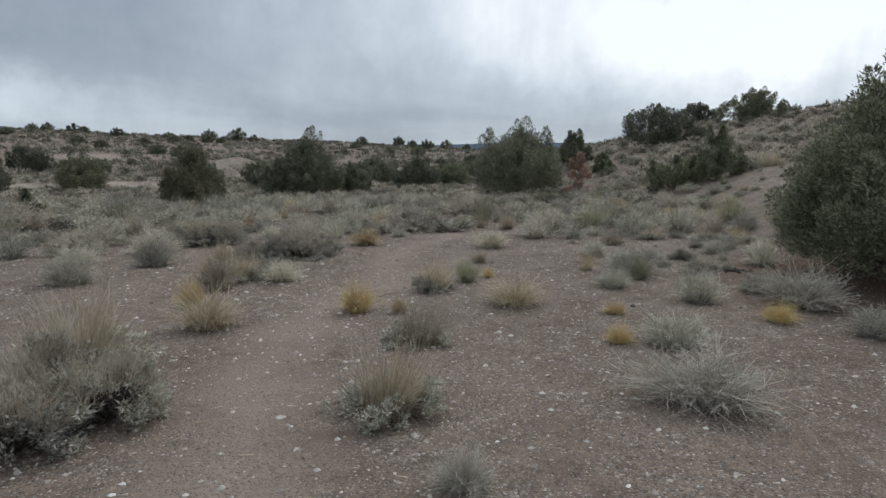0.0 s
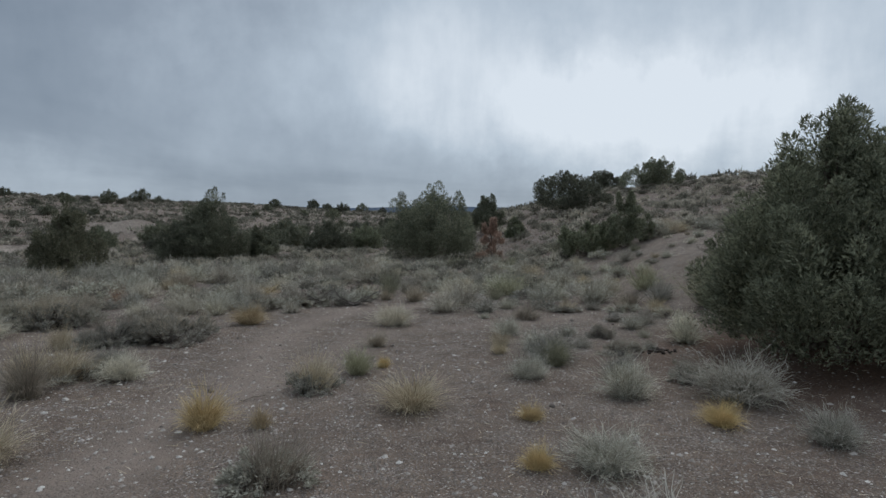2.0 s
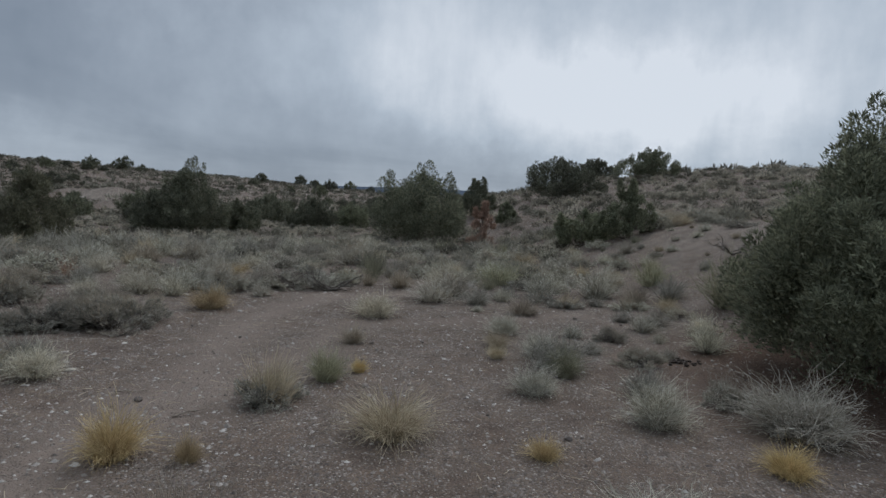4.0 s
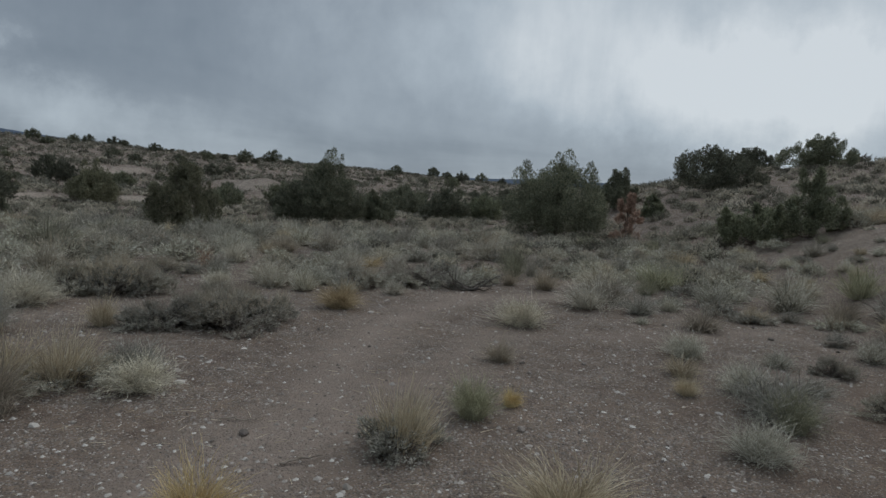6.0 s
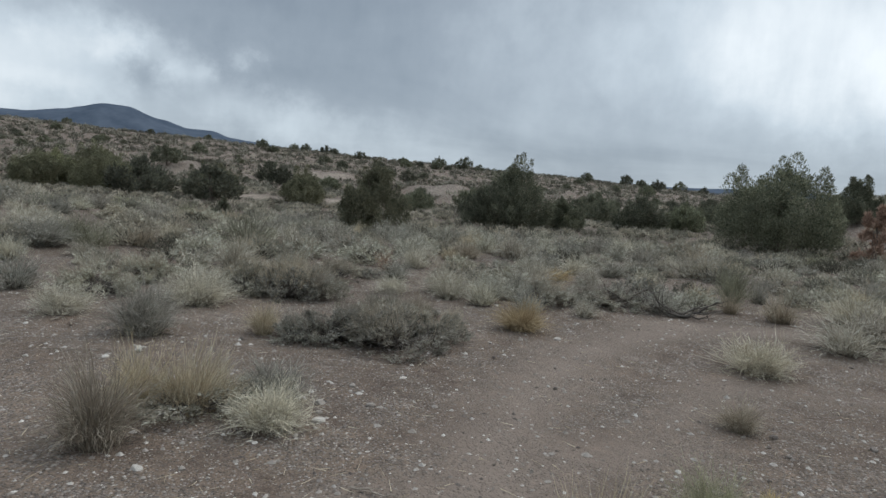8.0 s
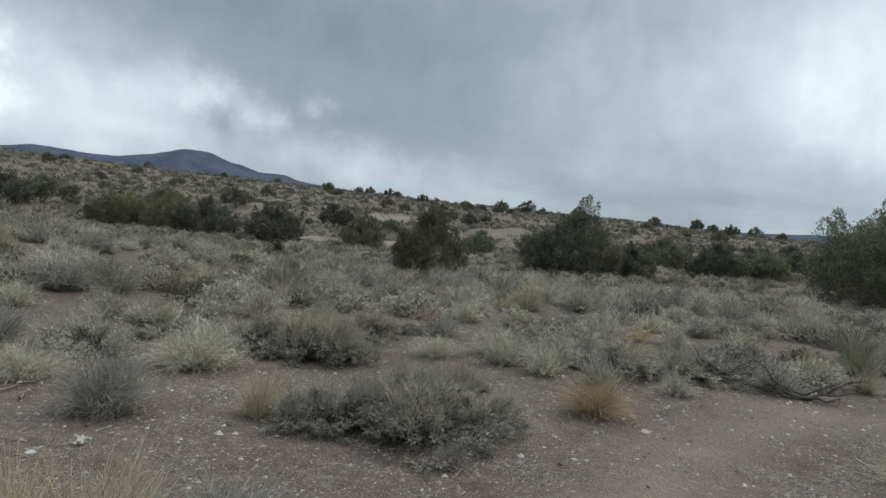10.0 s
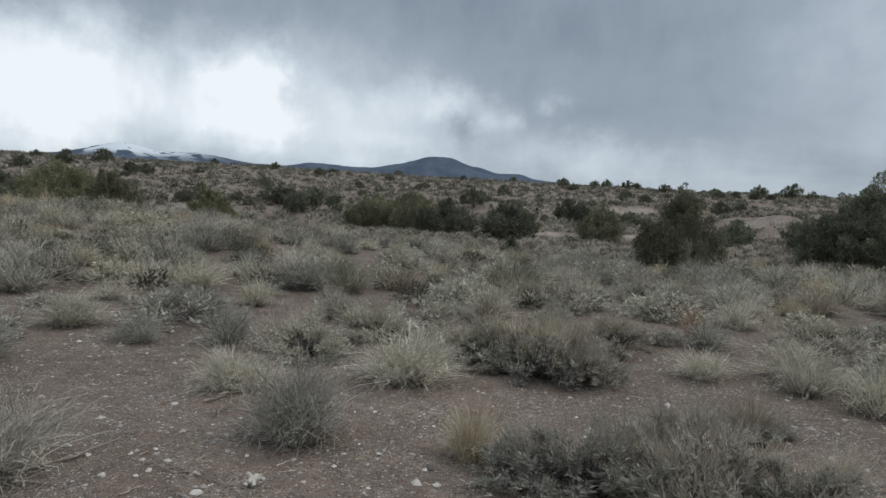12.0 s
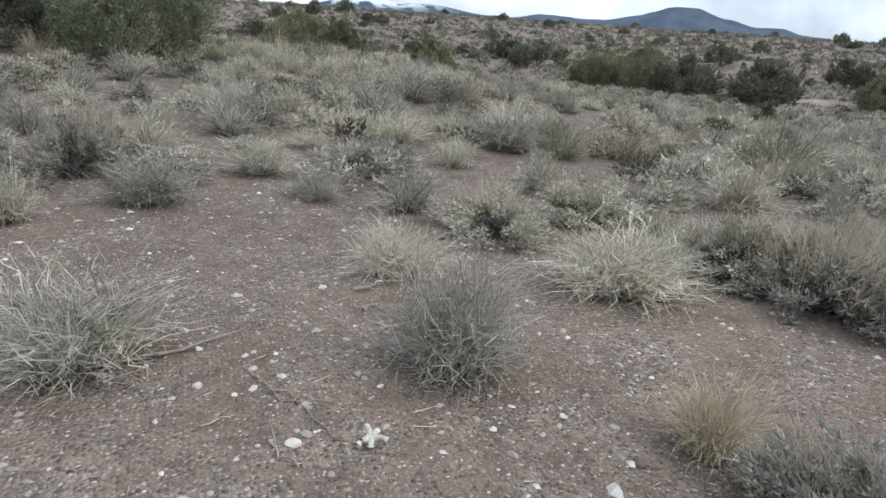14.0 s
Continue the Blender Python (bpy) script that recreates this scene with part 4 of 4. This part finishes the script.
set_down(make_juniper(290, 2.1, 1.3, 1300, "dead_juniper", RUST, 0.12, plumes=26, spires=3, label="dead rust-brown juniper bush", group="dead junipers"), 6.3, 29.0)
# farther trees: place, height, width
FAR_TREES = ((-41.8, 45.1, 2.9, 3.6), (-45.2, 67.4, 3.1, 3.4), (-37.0, 66.9, 1.9, 3.2), (-19.5, 51.2, 2.1, 2.6), (-14.9, 51.8, 1.9, 2.1), (-6.6, 62.6, 2.8, 4.1), (0.9, 68.9, 2.3, 2.8),
             (3.2, 66.8, 2.1, 3.8), (-60.9, 67.1, 2.7, 3.9), (-65.2, 45.3, 3.1, 5.5), (-71.6, 44.2, 2.9, 5.1), (-30.2, 39.9, 2.7, 4.3), (-35.7, 38.9, 3.0, 4.1), (-22.6, 59.5, 2.2, 2.5),
             (-18.7, 63.1, 2.5, 3.1), (-5.6, 58.8, 2.3, 3.0), (2.2, 66.1, 1.8, 2.8), (-54.0, 24.4, 1.7, 2.5), (-71.5, 15.8, 1.6, 2.9), (-90.9, 17.1, 2.4, 4.5), (4.0, 55, 2.0, 2.6))
# trees along the skyline: degrees clockwise of ahead, size
SKYLINE = ((-37, 3.2), (-34.2, 2.4), (-33.2, 2.6), (-31.4, 2.8), (-30.6, 2.2), (-28.3, 2.8), (-24.3, 2.2), (-21, 3.4), (-18.6, 4.2), (-17.2, 2.4), (-7.3, 3.2), (-3.9, 3.8), (-2.6, 2.8),
           (-1.2, 3.6), (0.6, 3.2), (2.6, 2.4), (-41.5, 2.0), (-46, 1.8), (-52, 2.2), (-58, 2.0), (-63, 2.4), (-68, 2.0), (-76.5, 4.0), (-79, 2.4), (-81, 2.0), (-84, 2.6), (-86.5, 2.2), (-12.5, 2.0))


def far_trees():
    rng = np.random.default_rng(88)
    kinds = [make_juniper(400 + j, 1.0, 1.25, 900, leaf=JUNIPER_FAR, length=0.10, plumes=60, limbs=2, spires=0, shape=(4, 2.4, 3.2, 3.8, 2.6, 3)[j], label="small dark juniper on the far slope") for j in range(6)]
    spots = [(x, y, tall, wide) for x, y, tall, wide in FAR_TREES]
    for az, size in SKYLINE:
        r = rng.uniform(150, 168)
        spots.append((-1 + r * math.sin(radians(az)), 7 + r * math.cos(radians(az)), size * 0.8, size))
    while len(spots) < 205:
        r, az = rng.uniform(60, 145), rng.uniform(-115, 6)
        size = rng.uniform(1.3, 3.0) if rng.uniform() < 0.55 else rng.uniform(0.7, 1.4)
        spots.append((-1 + r * math.sin(radians(az)), 7 + r * math.cos(radians(az)), size * rng.uniform(0.6, 0.9), size))
    for i, (x, y, tall, wide) in enumerate(spots):
        tree = kinds[i] if i < len(kinds) else copy_thing(kinds[i % len(kinds)], Matrix())
        set_down(tree, x, y, 0.05, rng.uniform(0, 6.28), (wide * 0.8, wide * 0.8, tall))


far_trees()


# ---- scattered scrub ----
def clear_of(x, y, half):
    return all((x - a) ** 2 + (y - b) ** 2 > (r * 0.85 + half * 0.8) ** 2 for a, b, r in TAKEN)


def bare(x, y):
    """True on the open gravel where no shrub grows."""
    if away_from_line(np.array([x]), np.array([y]), TRAIL)[0] < 0.8:
        return True
    if (-2.7 < x < 2.6 and -9 < y < 12.8) or (0 < x < 5.5 and y < 8.6):
        return True
    if x < 0 and (x + 4.4) ** 2 + (y - 7.6) ** 2 < 3.1 ** 2:
        return True
    s = x - (4.7 + 0.06 * (y - 10))
    return 0.6 < s < 7.5 and 6 < y < 20


def scatter_mid():
    """Single shrubs that fill the flat between the ones placed by hand."""
    rng = np.random.default_rng(77)
    made, tries = 0, 0
    kinds = list("SSSSSSRRRRRPPTMMG")
    while made < 520 and tries < 6000:
        tries += 1
        a, r = rng.uniform(-2.05, 0.8), 4.0 + 19.0 * rng.uniform() ** 0.62
        x, y = -1.5 + r * math.sin(a), 7 + r * math.cos(a)
        wide = rng.uniform(0.45, 1.2)
        if bare(x, y) or not clear_of(x, y, wide * 0.5):
            continue
        plant_at(kinds[rng.integers(len(kinds))] + "_far", x, y, wide, wide * rng.uniform(0.5, 0.68), rng.uniform(0, 6.28))
        made += 1


scatter_mid()


def scatter_stony():
    """Small tufts dotted over the stony ground and the foot of the knoll."""
    rng = np.random.default_rng(79)
    made, tries = 0, 0
    while made < 85 and tries < 2500:
        tries += 1
        x, y = rng.uniform(2.2, 12.5), rng.uniform(8.8, 20)
        s = x - (4.7 + 0.06 * (y - 10))
        wide = rng.uniform(0.25, 0.75) if s < 2.5 else rng.uniform(0.2, 0.5)
        if (s > 2.5 and rng.uniform() < 0.72) or away_from_line(np.array([x]), np.array([y]), SIDE_TRAIL)[0] < 0.5 or not clear_of(x, y, wide * 0.6):
            continue
        plant_at("SRTTPGR"[rng.integers(7)] + "_far", x, y, wide, wide * rng.uniform(0.5, 0.65), rng.uniform(0, 6.28))
        made += 1


scatter_stony()
for key, kinds in KINDS.items():
    for spare in kinds[USED[key]:]:
        for ob in (*spare.children_recursive, spare):
            bpy.data.objects.remove(ob)


def scrub_field(name, seed, count, near, far, pieces, length, middle, label):
    """Countless shrubs of the far flat and slopes, as one growth."""
    rng = np.random.default_rng(seed)
    a = rng.uniform(-2.15, 0.95, count * 4)
    r = np.sqrt(rng.uniform(near ** 2, far ** 2, count * 4))
    x, y = -1.5 + r * np.sin(a), 7 + r * np.cos(a)
    keep = rolling(x, y, 11, seed + 1) + rng.uniform(-0.7, 0.7, len(x)) > -0.1
    s = x - (4.7 + 0.06 * (y - 10))
    keep &= ~((s > 0.6) & (s < 7.5) & (y < 20)) & ~((x > -2.7) & (x < 6) & (y < 13.2)) & (np.hypot(x - 5, y - 15.05) > 0.9) & ((x + 4.4) ** 2 + (y - 7.6) ** 2 > 12) & (bank_face(x, y) < 0.55)
    x, y = x[keep][:count], y[keep][:count]
    z = height(x, y)
    size = rng.uniform(0.5, 1.2, len(x)) * (1.25 if near > 50 else 1.0)
    tone = np.clip(rng.normal(middle, 0.24, len(x)), 0, 1)
    k = np.repeat(np.arange(len(x)), pieces)
    d = dome(len(k), rng, 0.02)
    lump = 1 + 0.22 * np.sin(4 * np.arctan2(d[:, 1], d[:, 0]) + k) * np.sin(5 * d[:, 2] + 2 * k)
    pos = np.stack([x[k], y[k], z[k]], 1) + d * (size[k] * lump * rng.uniform(0.30, 0.42, len(k)))[:, None] * [1.05, 1.05, 0.85]
    aim = unit(d + rng.normal(size=(len(k), 3)) * 0.5 + [0, 0, 0.5])
    top = blades(pos, aim, size[k] * rng.uniform(0.5, 1.3, len(k)) * length, size[k] * length * rng.uniform(0.3, 0.5, len(k)), np.zeros(len(k)), rng, 1)
    # inner blades: woody stems, with the shade inside each shrub put into their tone
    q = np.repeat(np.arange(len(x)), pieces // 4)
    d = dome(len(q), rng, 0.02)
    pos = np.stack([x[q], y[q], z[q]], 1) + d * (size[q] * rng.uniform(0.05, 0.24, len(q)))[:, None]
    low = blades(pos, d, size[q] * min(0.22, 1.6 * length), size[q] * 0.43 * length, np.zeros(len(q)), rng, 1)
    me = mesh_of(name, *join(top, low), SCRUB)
    # shrubs keep their own tone outside; the shaded inside gets the darkest
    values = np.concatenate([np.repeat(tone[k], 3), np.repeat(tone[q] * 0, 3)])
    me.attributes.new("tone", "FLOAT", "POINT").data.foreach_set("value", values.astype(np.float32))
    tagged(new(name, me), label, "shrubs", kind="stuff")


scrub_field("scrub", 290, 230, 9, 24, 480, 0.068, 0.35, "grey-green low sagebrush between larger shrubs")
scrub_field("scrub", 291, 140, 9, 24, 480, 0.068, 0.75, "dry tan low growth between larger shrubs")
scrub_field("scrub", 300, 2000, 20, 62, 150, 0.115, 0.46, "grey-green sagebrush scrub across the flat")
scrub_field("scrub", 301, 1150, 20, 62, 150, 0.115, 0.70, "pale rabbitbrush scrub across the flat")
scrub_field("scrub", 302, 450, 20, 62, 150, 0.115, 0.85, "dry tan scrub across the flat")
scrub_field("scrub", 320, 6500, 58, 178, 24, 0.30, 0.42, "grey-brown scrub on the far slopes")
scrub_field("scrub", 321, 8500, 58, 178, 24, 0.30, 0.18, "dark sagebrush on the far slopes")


# ---- loose stones ----
def stones(name, seed, count, small, large, mat, label, spread):
    rng = np.random.default_rng(seed)
    r = spread * rng.uniform(0, 1, count) ** 0.62
    a = rng.uniform(-math.pi, math.pi, count)
    x, y = -1.2 + r * np.sin(a) * 0.95, 6.8 + r * np.cos(a)
    size = small * (large / small) ** (rng.uniform(0, 1, count) ** 2.6)
    octa = np.array([(1, 0, 0), (0.3, 0.9, 0), (-0.8, 0.5, 0), (-0.7, -0.6, 0), (0.4, -0.9, 0), (0.1, 0.1, 0.75)], float)
    faces = np.array([(0, 1, 5), (1, 2, 5), (2, 3, 5), (3, 4, 5), (4, 0, 5)])
    turn = rng.uniform(0, 6.283, count)
    shape = octa[None] * rng.uniform(0.65, 1.25, (count, 6, 3)) * [1, 0.8, 0.75]
    c, s = np.cos(turn)[:, None], np.sin(turn)[:, None]
    px, py = shape[..., 0] * c - shape[..., 1] * s, shape[..., 0] * s + shape[..., 1] * c
    pts = np.stack([px, py, shape[..., 2]], -1) * size[:, None, None] * 0.5
    pts += np.stack([x, y, height(x, y) + size * 0.02], -1)[:, None]
    f = (np.arange(count) * 6)[:, None, None] + faces[None]
    tagged(new(name, mesh_of(name, pts.reshape(-1, 3), f.reshape(-1, 3), mat)), label, "gravel", kind="stuff")


stones("gravel", 401, 17000, 0.009, 0.045, PALE_STONE, "pale loose gravel strewn on the dirt", 10)
stones("gravel", 402, 21000, 0.010, 0.045, GREY_STONE, "brown-grey loose gravel strewn on the dirt", 10)
stones("gravel", 404, 9000, 0.016, 0.06, PALE_STONE, "pale pebbles scattered on the dirt", 9)
stones("gravel", 403, 6000, 0.02, 0.08, PALE_STONE, "pale loose stones strewn on the stony flat", 19)


def litter():
    """Broken dry stems and blades that lie about on the dirt."""
    rng = np.random.default_rng(431)
    n = 3200
    r, a = 9 * rng.uniform(0, 1, n) ** 0.65, rng.uniform(-math.pi, math.pi, n)
    x, y = -1.8 + r * np.sin(a), 7.6 + r * np.cos(a)
    turn = rng.uniform(0, 6.283, n)
    way = np.stack([np.cos(turn), np.sin(turn), rng.uniform(-0.02, 0.12, n)], 1)
    v = blades(np.stack([x, y, height(x, y) + 0.006], 1), unit(way), rng.uniform(0.03, 0.13, n), rng.uniform(0.003, 0.006, n), rng.uniform(-0.1, 0.1, n), rng, 2)
    tagged(new("plant_litter", mesh_of("plant_litter", *v, STALK)), "broken dry stems strewn over the gravel", "litter", kind="stuff")


litter()


# ---- stones, bone and dead wood ----
def make_rock(seed, mat, name, label, category):
    """A weathered stone about 1 m across: a rough lump with chipped facets."""
    rng = np.random.default_rng(seed)
    bm = bmesh.new()
    bmesh.ops.create_icosphere(bm, subdivisions=3, radius=0.5)
    cuts = unit(rng.normal(size=(9, 3)))
    reach = rng.uniform(0.30, 0.46, 9)
    for v in bm.verts:
        p = np.array(v.co)
        for c, d in zip(cuts, reach):
            over = p @ c - d
            if over > 0:
                p = p - c * over * 0.9
        p = p * (1 + 0.06 * noise.noise(Vector(p * 5 + seed)) + 0.03 * noise.noise(Vector(p * 14)))
        v.co = Vector(p * [1.0, 0.8, 0.62])
    me = bpy.data.meshes.new(name)
    bm.to_mesh(me)
    bm.free()
    me.materials.append(mat)
    return tagged(new(name, me), label, category)


def lay(ob, x, y, size, turn, sink=0.3):
    ob.matrix_basis = Matrix.LocRotScale((x, y, level(x, y) + size * (0.3 - sink)), Euler((0, 0, turn)), (size, size, size))


def scatter_rocks():
    rng = np.random.default_rng(61)
    kinds = [tagged(make_rock(500 + j, PALE_STONE, "rock", "pale weathered stone lying on the gravel", "rock"), group="pale stones") for j in range(5)]
    spots = [(4.98, 15.0, 0.5), (3.1, 15.35, 0.36), (5.5, 16.3, 0.3), (-1.95, 8.33, 0.10), (-2.02, 8.45, 0.06), (-2.34, 6.87, 0.06), (-2.38, 7.33, 0.075), (-2.2, 7.45, 0.05), (-1.03, 11.61, 0.10),
             (-5.43, 8.96, 0.055), (-4.02, 8.58, 0.06), (-4.29, 9.96, 0.06), (-4.23, 10.07, 0.05), (-3.82, 9.74, 0.05), (-3.94, 9.59, 0.045), (-4.5, 8.29, 0.05), (-4.84, 8.3, 0.045),
             (-4.99, 8.79, 0.035), (-4.44, 8.91, 0.04), (-4.0, 9.25, 0.035), (-2.27, 8.62, 0.085), (-2.11, 8.6, 0.09), (-2.09, 9.03, 0.07), (-1.8, 8.75, 0.07), (-4.06, 8.63, 0.05)]
    for i, (x, y, size) in enumerate(spots):
        lay(kinds[i] if i < 5 else copy_thing(kinds[i % 5], Matrix()), x, y, size, rng.uniform(0, 6.28))


scatter_rocks()


def scatter_cobbles():
    """Fist-sized stones of the brown gravel."""
    rng = np.random.default_rng(62)
    kinds = [tagged(make_rock(520 + j, GREY_STONE, "cobble", "brown-grey stone lying on the gravel", "rock"), group="brown stones") for j in range(4)]
    for i in range(90):
        r, a = 9 * rng.uniform() ** 0.6, rng.uniform(-2.6, 2.2)
        x, y = -1 + r * math.sin(a), 7.5 + r * math.cos(a)
        ob = kinds[i] if i < 4 else copy_thing(kinds[i % 4], Matrix())
        lay(ob, x, y, 0.03 + 0.055 * rng.uniform() ** 3, rng.uniform(0, 6.28), 0.15)


scatter_cobbles()


def make_bone(x, y):
    """A bleached backbone joint: a short drum with three thin wings."""
    bone = new("bone")
    bone.location, bone.rotation_euler = (x, y, level(x, y) + 0.016), (0.3, 0.15, 0.7)
    bone.scale = (0.85, 0.85, 0.85)
    bm = bmesh.new()
    bmesh.ops.create_cone(bm, cap_ends=True, segments=14, radius1=0.028, radius2=0.025, depth=0.05)
    bmesh.ops.bevel(bm, geom=bm.edges[:], offset=0.004, segments=2, affect="EDGES")
    me = bpy.data.meshes.new("drum")
    bm.to_mesh(me)
    bm.free()
    me.materials.append(BONE)
    part("drum", me, bone)
    for turn, long in ((0.4, 0.05), (2.5, 0.046), (4.3, 0.042), (5.3, 0.03), (1.5, 0.025)):
        t = np.linspace(0, 1, 6)
        line = np.stack([np.cos(turn) * (0.012 + long * t), np.sin(turn) * (0.012 + long * t), 0.006 + 0.02 * np.sin(t * 2.6)], 1)
        part("wing", mesh_of("wing", *tubes(line[None], (0.017 - 0.009 * t + 0.006 * (t > 0.85))[None], 7), BONE, True), bone)
    return tagged(bone, "bleached white animal bone lying on the gravel", "bone")


make_bone(-3.95, 8.83)


def make_stick(points, thick, label="dry weathered stick lying on the gravel", name="stick", twigs=2, seed=0):
    """A bent dead stick along ground points, with short broken side twigs."""
    rng = np.random.default_rng(seed)
    pts = np.array(points, float)
    t = np.linspace(0, 1, 9)
    along = np.linspace(0, 1, len(pts))
    x, y = np.interp(t, along, pts[:, 0]), np.interp(t, along, pts[:, 1])
    x, y = x + rng.normal(size=9) * 0.008, y + rng.normal(size=9) * 0.008
    line = np.stack([x, y, height(x, y) + thick * 0.7 + np.abs(rng.normal(size=9)) * thick * 0.6], 1)
    geometry = [tubes(line[None], (0.5 * thick * (1 - 0.6 * t))[None], 6)]
    for j in range(twigs):
        at = line[2 + 2 * j]
        aim = unit(np.array([rng.normal(), rng.normal(), 0.25]))
        side = at + aim * np.linspace(0, 1, 5)[:, None] * rng.uniform(0.06, 0.16)
        geometry.append(tubes(side[None], (0.22 * thick * (1 - 0.7 * np.linspace(0, 1, 5)))[None], 5))
    return tagged(new(name, mesh_of(name, *join(*geometry), WOOD, True)), label, "stick", "dead sticks")


for i, (points, thick) in enumerate(((((-5.02, 9.08), (-5.1, 9.16), (-5.2, 9.23)), 0.016), (((-4.76, 8.03), (-4.81, 8.21), (-4.91, 8.43), (-4.97, 8.5)), 0.018), (((-4.38, 8.57), (-4.22, 8.7)), 0.008),
                                     (((-4.19, 8.28), (-4.23, 8.4)), 0.009), (((-4.03, 8.5), (-3.85, 8.6)), 0.010), (((-4.61, 8.47), (-4.29, 8.58), (-4.25, 8.75)), 0.007), (((-5.32, 9.12), (-5.38, 9.3)), 0.018),
                                     (((-1.34, 7.65), (-1.1, 7.64)), 0.014), (((-0.75, 7.05), (-0.55, 7.2)), 0.016), (((4.6, 11.5), (5.05, 11.42)), 0.05), (((4.9, 11.62), (5.25, 11.5)), 0.04),
                                     (((-4.3, 8.62), (-4.0, 8.72), (-3.85, 8.95)), 0.006))):
    make_stick(points, thick, seed=600 + i)


def make_dead_branch(x, y, seed, long):
    """Bare grey branches that fork and lie tangled on the ground."""
    rng = np.random.default_rng(seed)
    base = stand("dead_branch", x, y)
    t = np.linspace(0, 1, 7)
    for j in range(9):
        a = rng.uniform(-0.9, 0.9) + (0 if j % 2 else 3.1)
        reach = long * rng.uniform(0.5, 1.0)
        line = np.stack([np.cos(a) * reach * t, np.sin(a) * reach * t * 0.6, 0.05 + reach * rng.uniform(0.15, 0.6) * t ** 1.4], 1) + np.cumsum(rng.normal(size=(7, 3)), 0) * 0.022
        limb = part("limb", mesh_of("limb", *tubes(line[None], (0.018 * (1 - 0.8 * t))[None], 6), SAGE_TWIG, True), base)
        n = 14
        k = rng.integers(2, 7, n)
        tw = unit(np.array([np.cos(a), np.sin(a), 0.7]) + rng.normal(size=(n, 3)) * 0.6)
        growth("twig_mass", blades(line[k], tw, rng.uniform(0.1, 0.3, n), np.full(n, 0.009), rng.uniform(-0.2, 0.2, n), rng, 3), SAGE_TWIG, limb)
    return tagged(base, "bare grey dead branches lying among the shrubs", "branch", "dead branches")


make_dead_branch(0.2, 14.0, 701, 0.55)
make_dead_branch(-0.5, 14.45, 702, 0.45)
make_dead_branch(8.7, 14.7, 703, 0.5)


def make_dung(x, y):
    """A dark dry heap of small lumps."""
    rng = np.random.default_rng(71)
    heap = stand("dung_heap", x, y, 0.0)
    lump = make_rock(540, DUNG, "lump", "", "").data
    bpy.data.objects.remove(scene.objects["lump"])
    for j in range(30):
        piece = part("lump", lump, heap)
        size = rng.uniform(0.035, 0.075)
        piece.matrix_basis = Matrix.LocRotScale((rng.normal() * 0.15, rng.normal() * 0.12, size * 0.18), Euler((0, 0, rng.uniform(0, 6))), (size, size, size))
    return tagged(heap, "dark dry heap of animal dung on the gravel", "dung")


make_dung(4.3, 9.0)
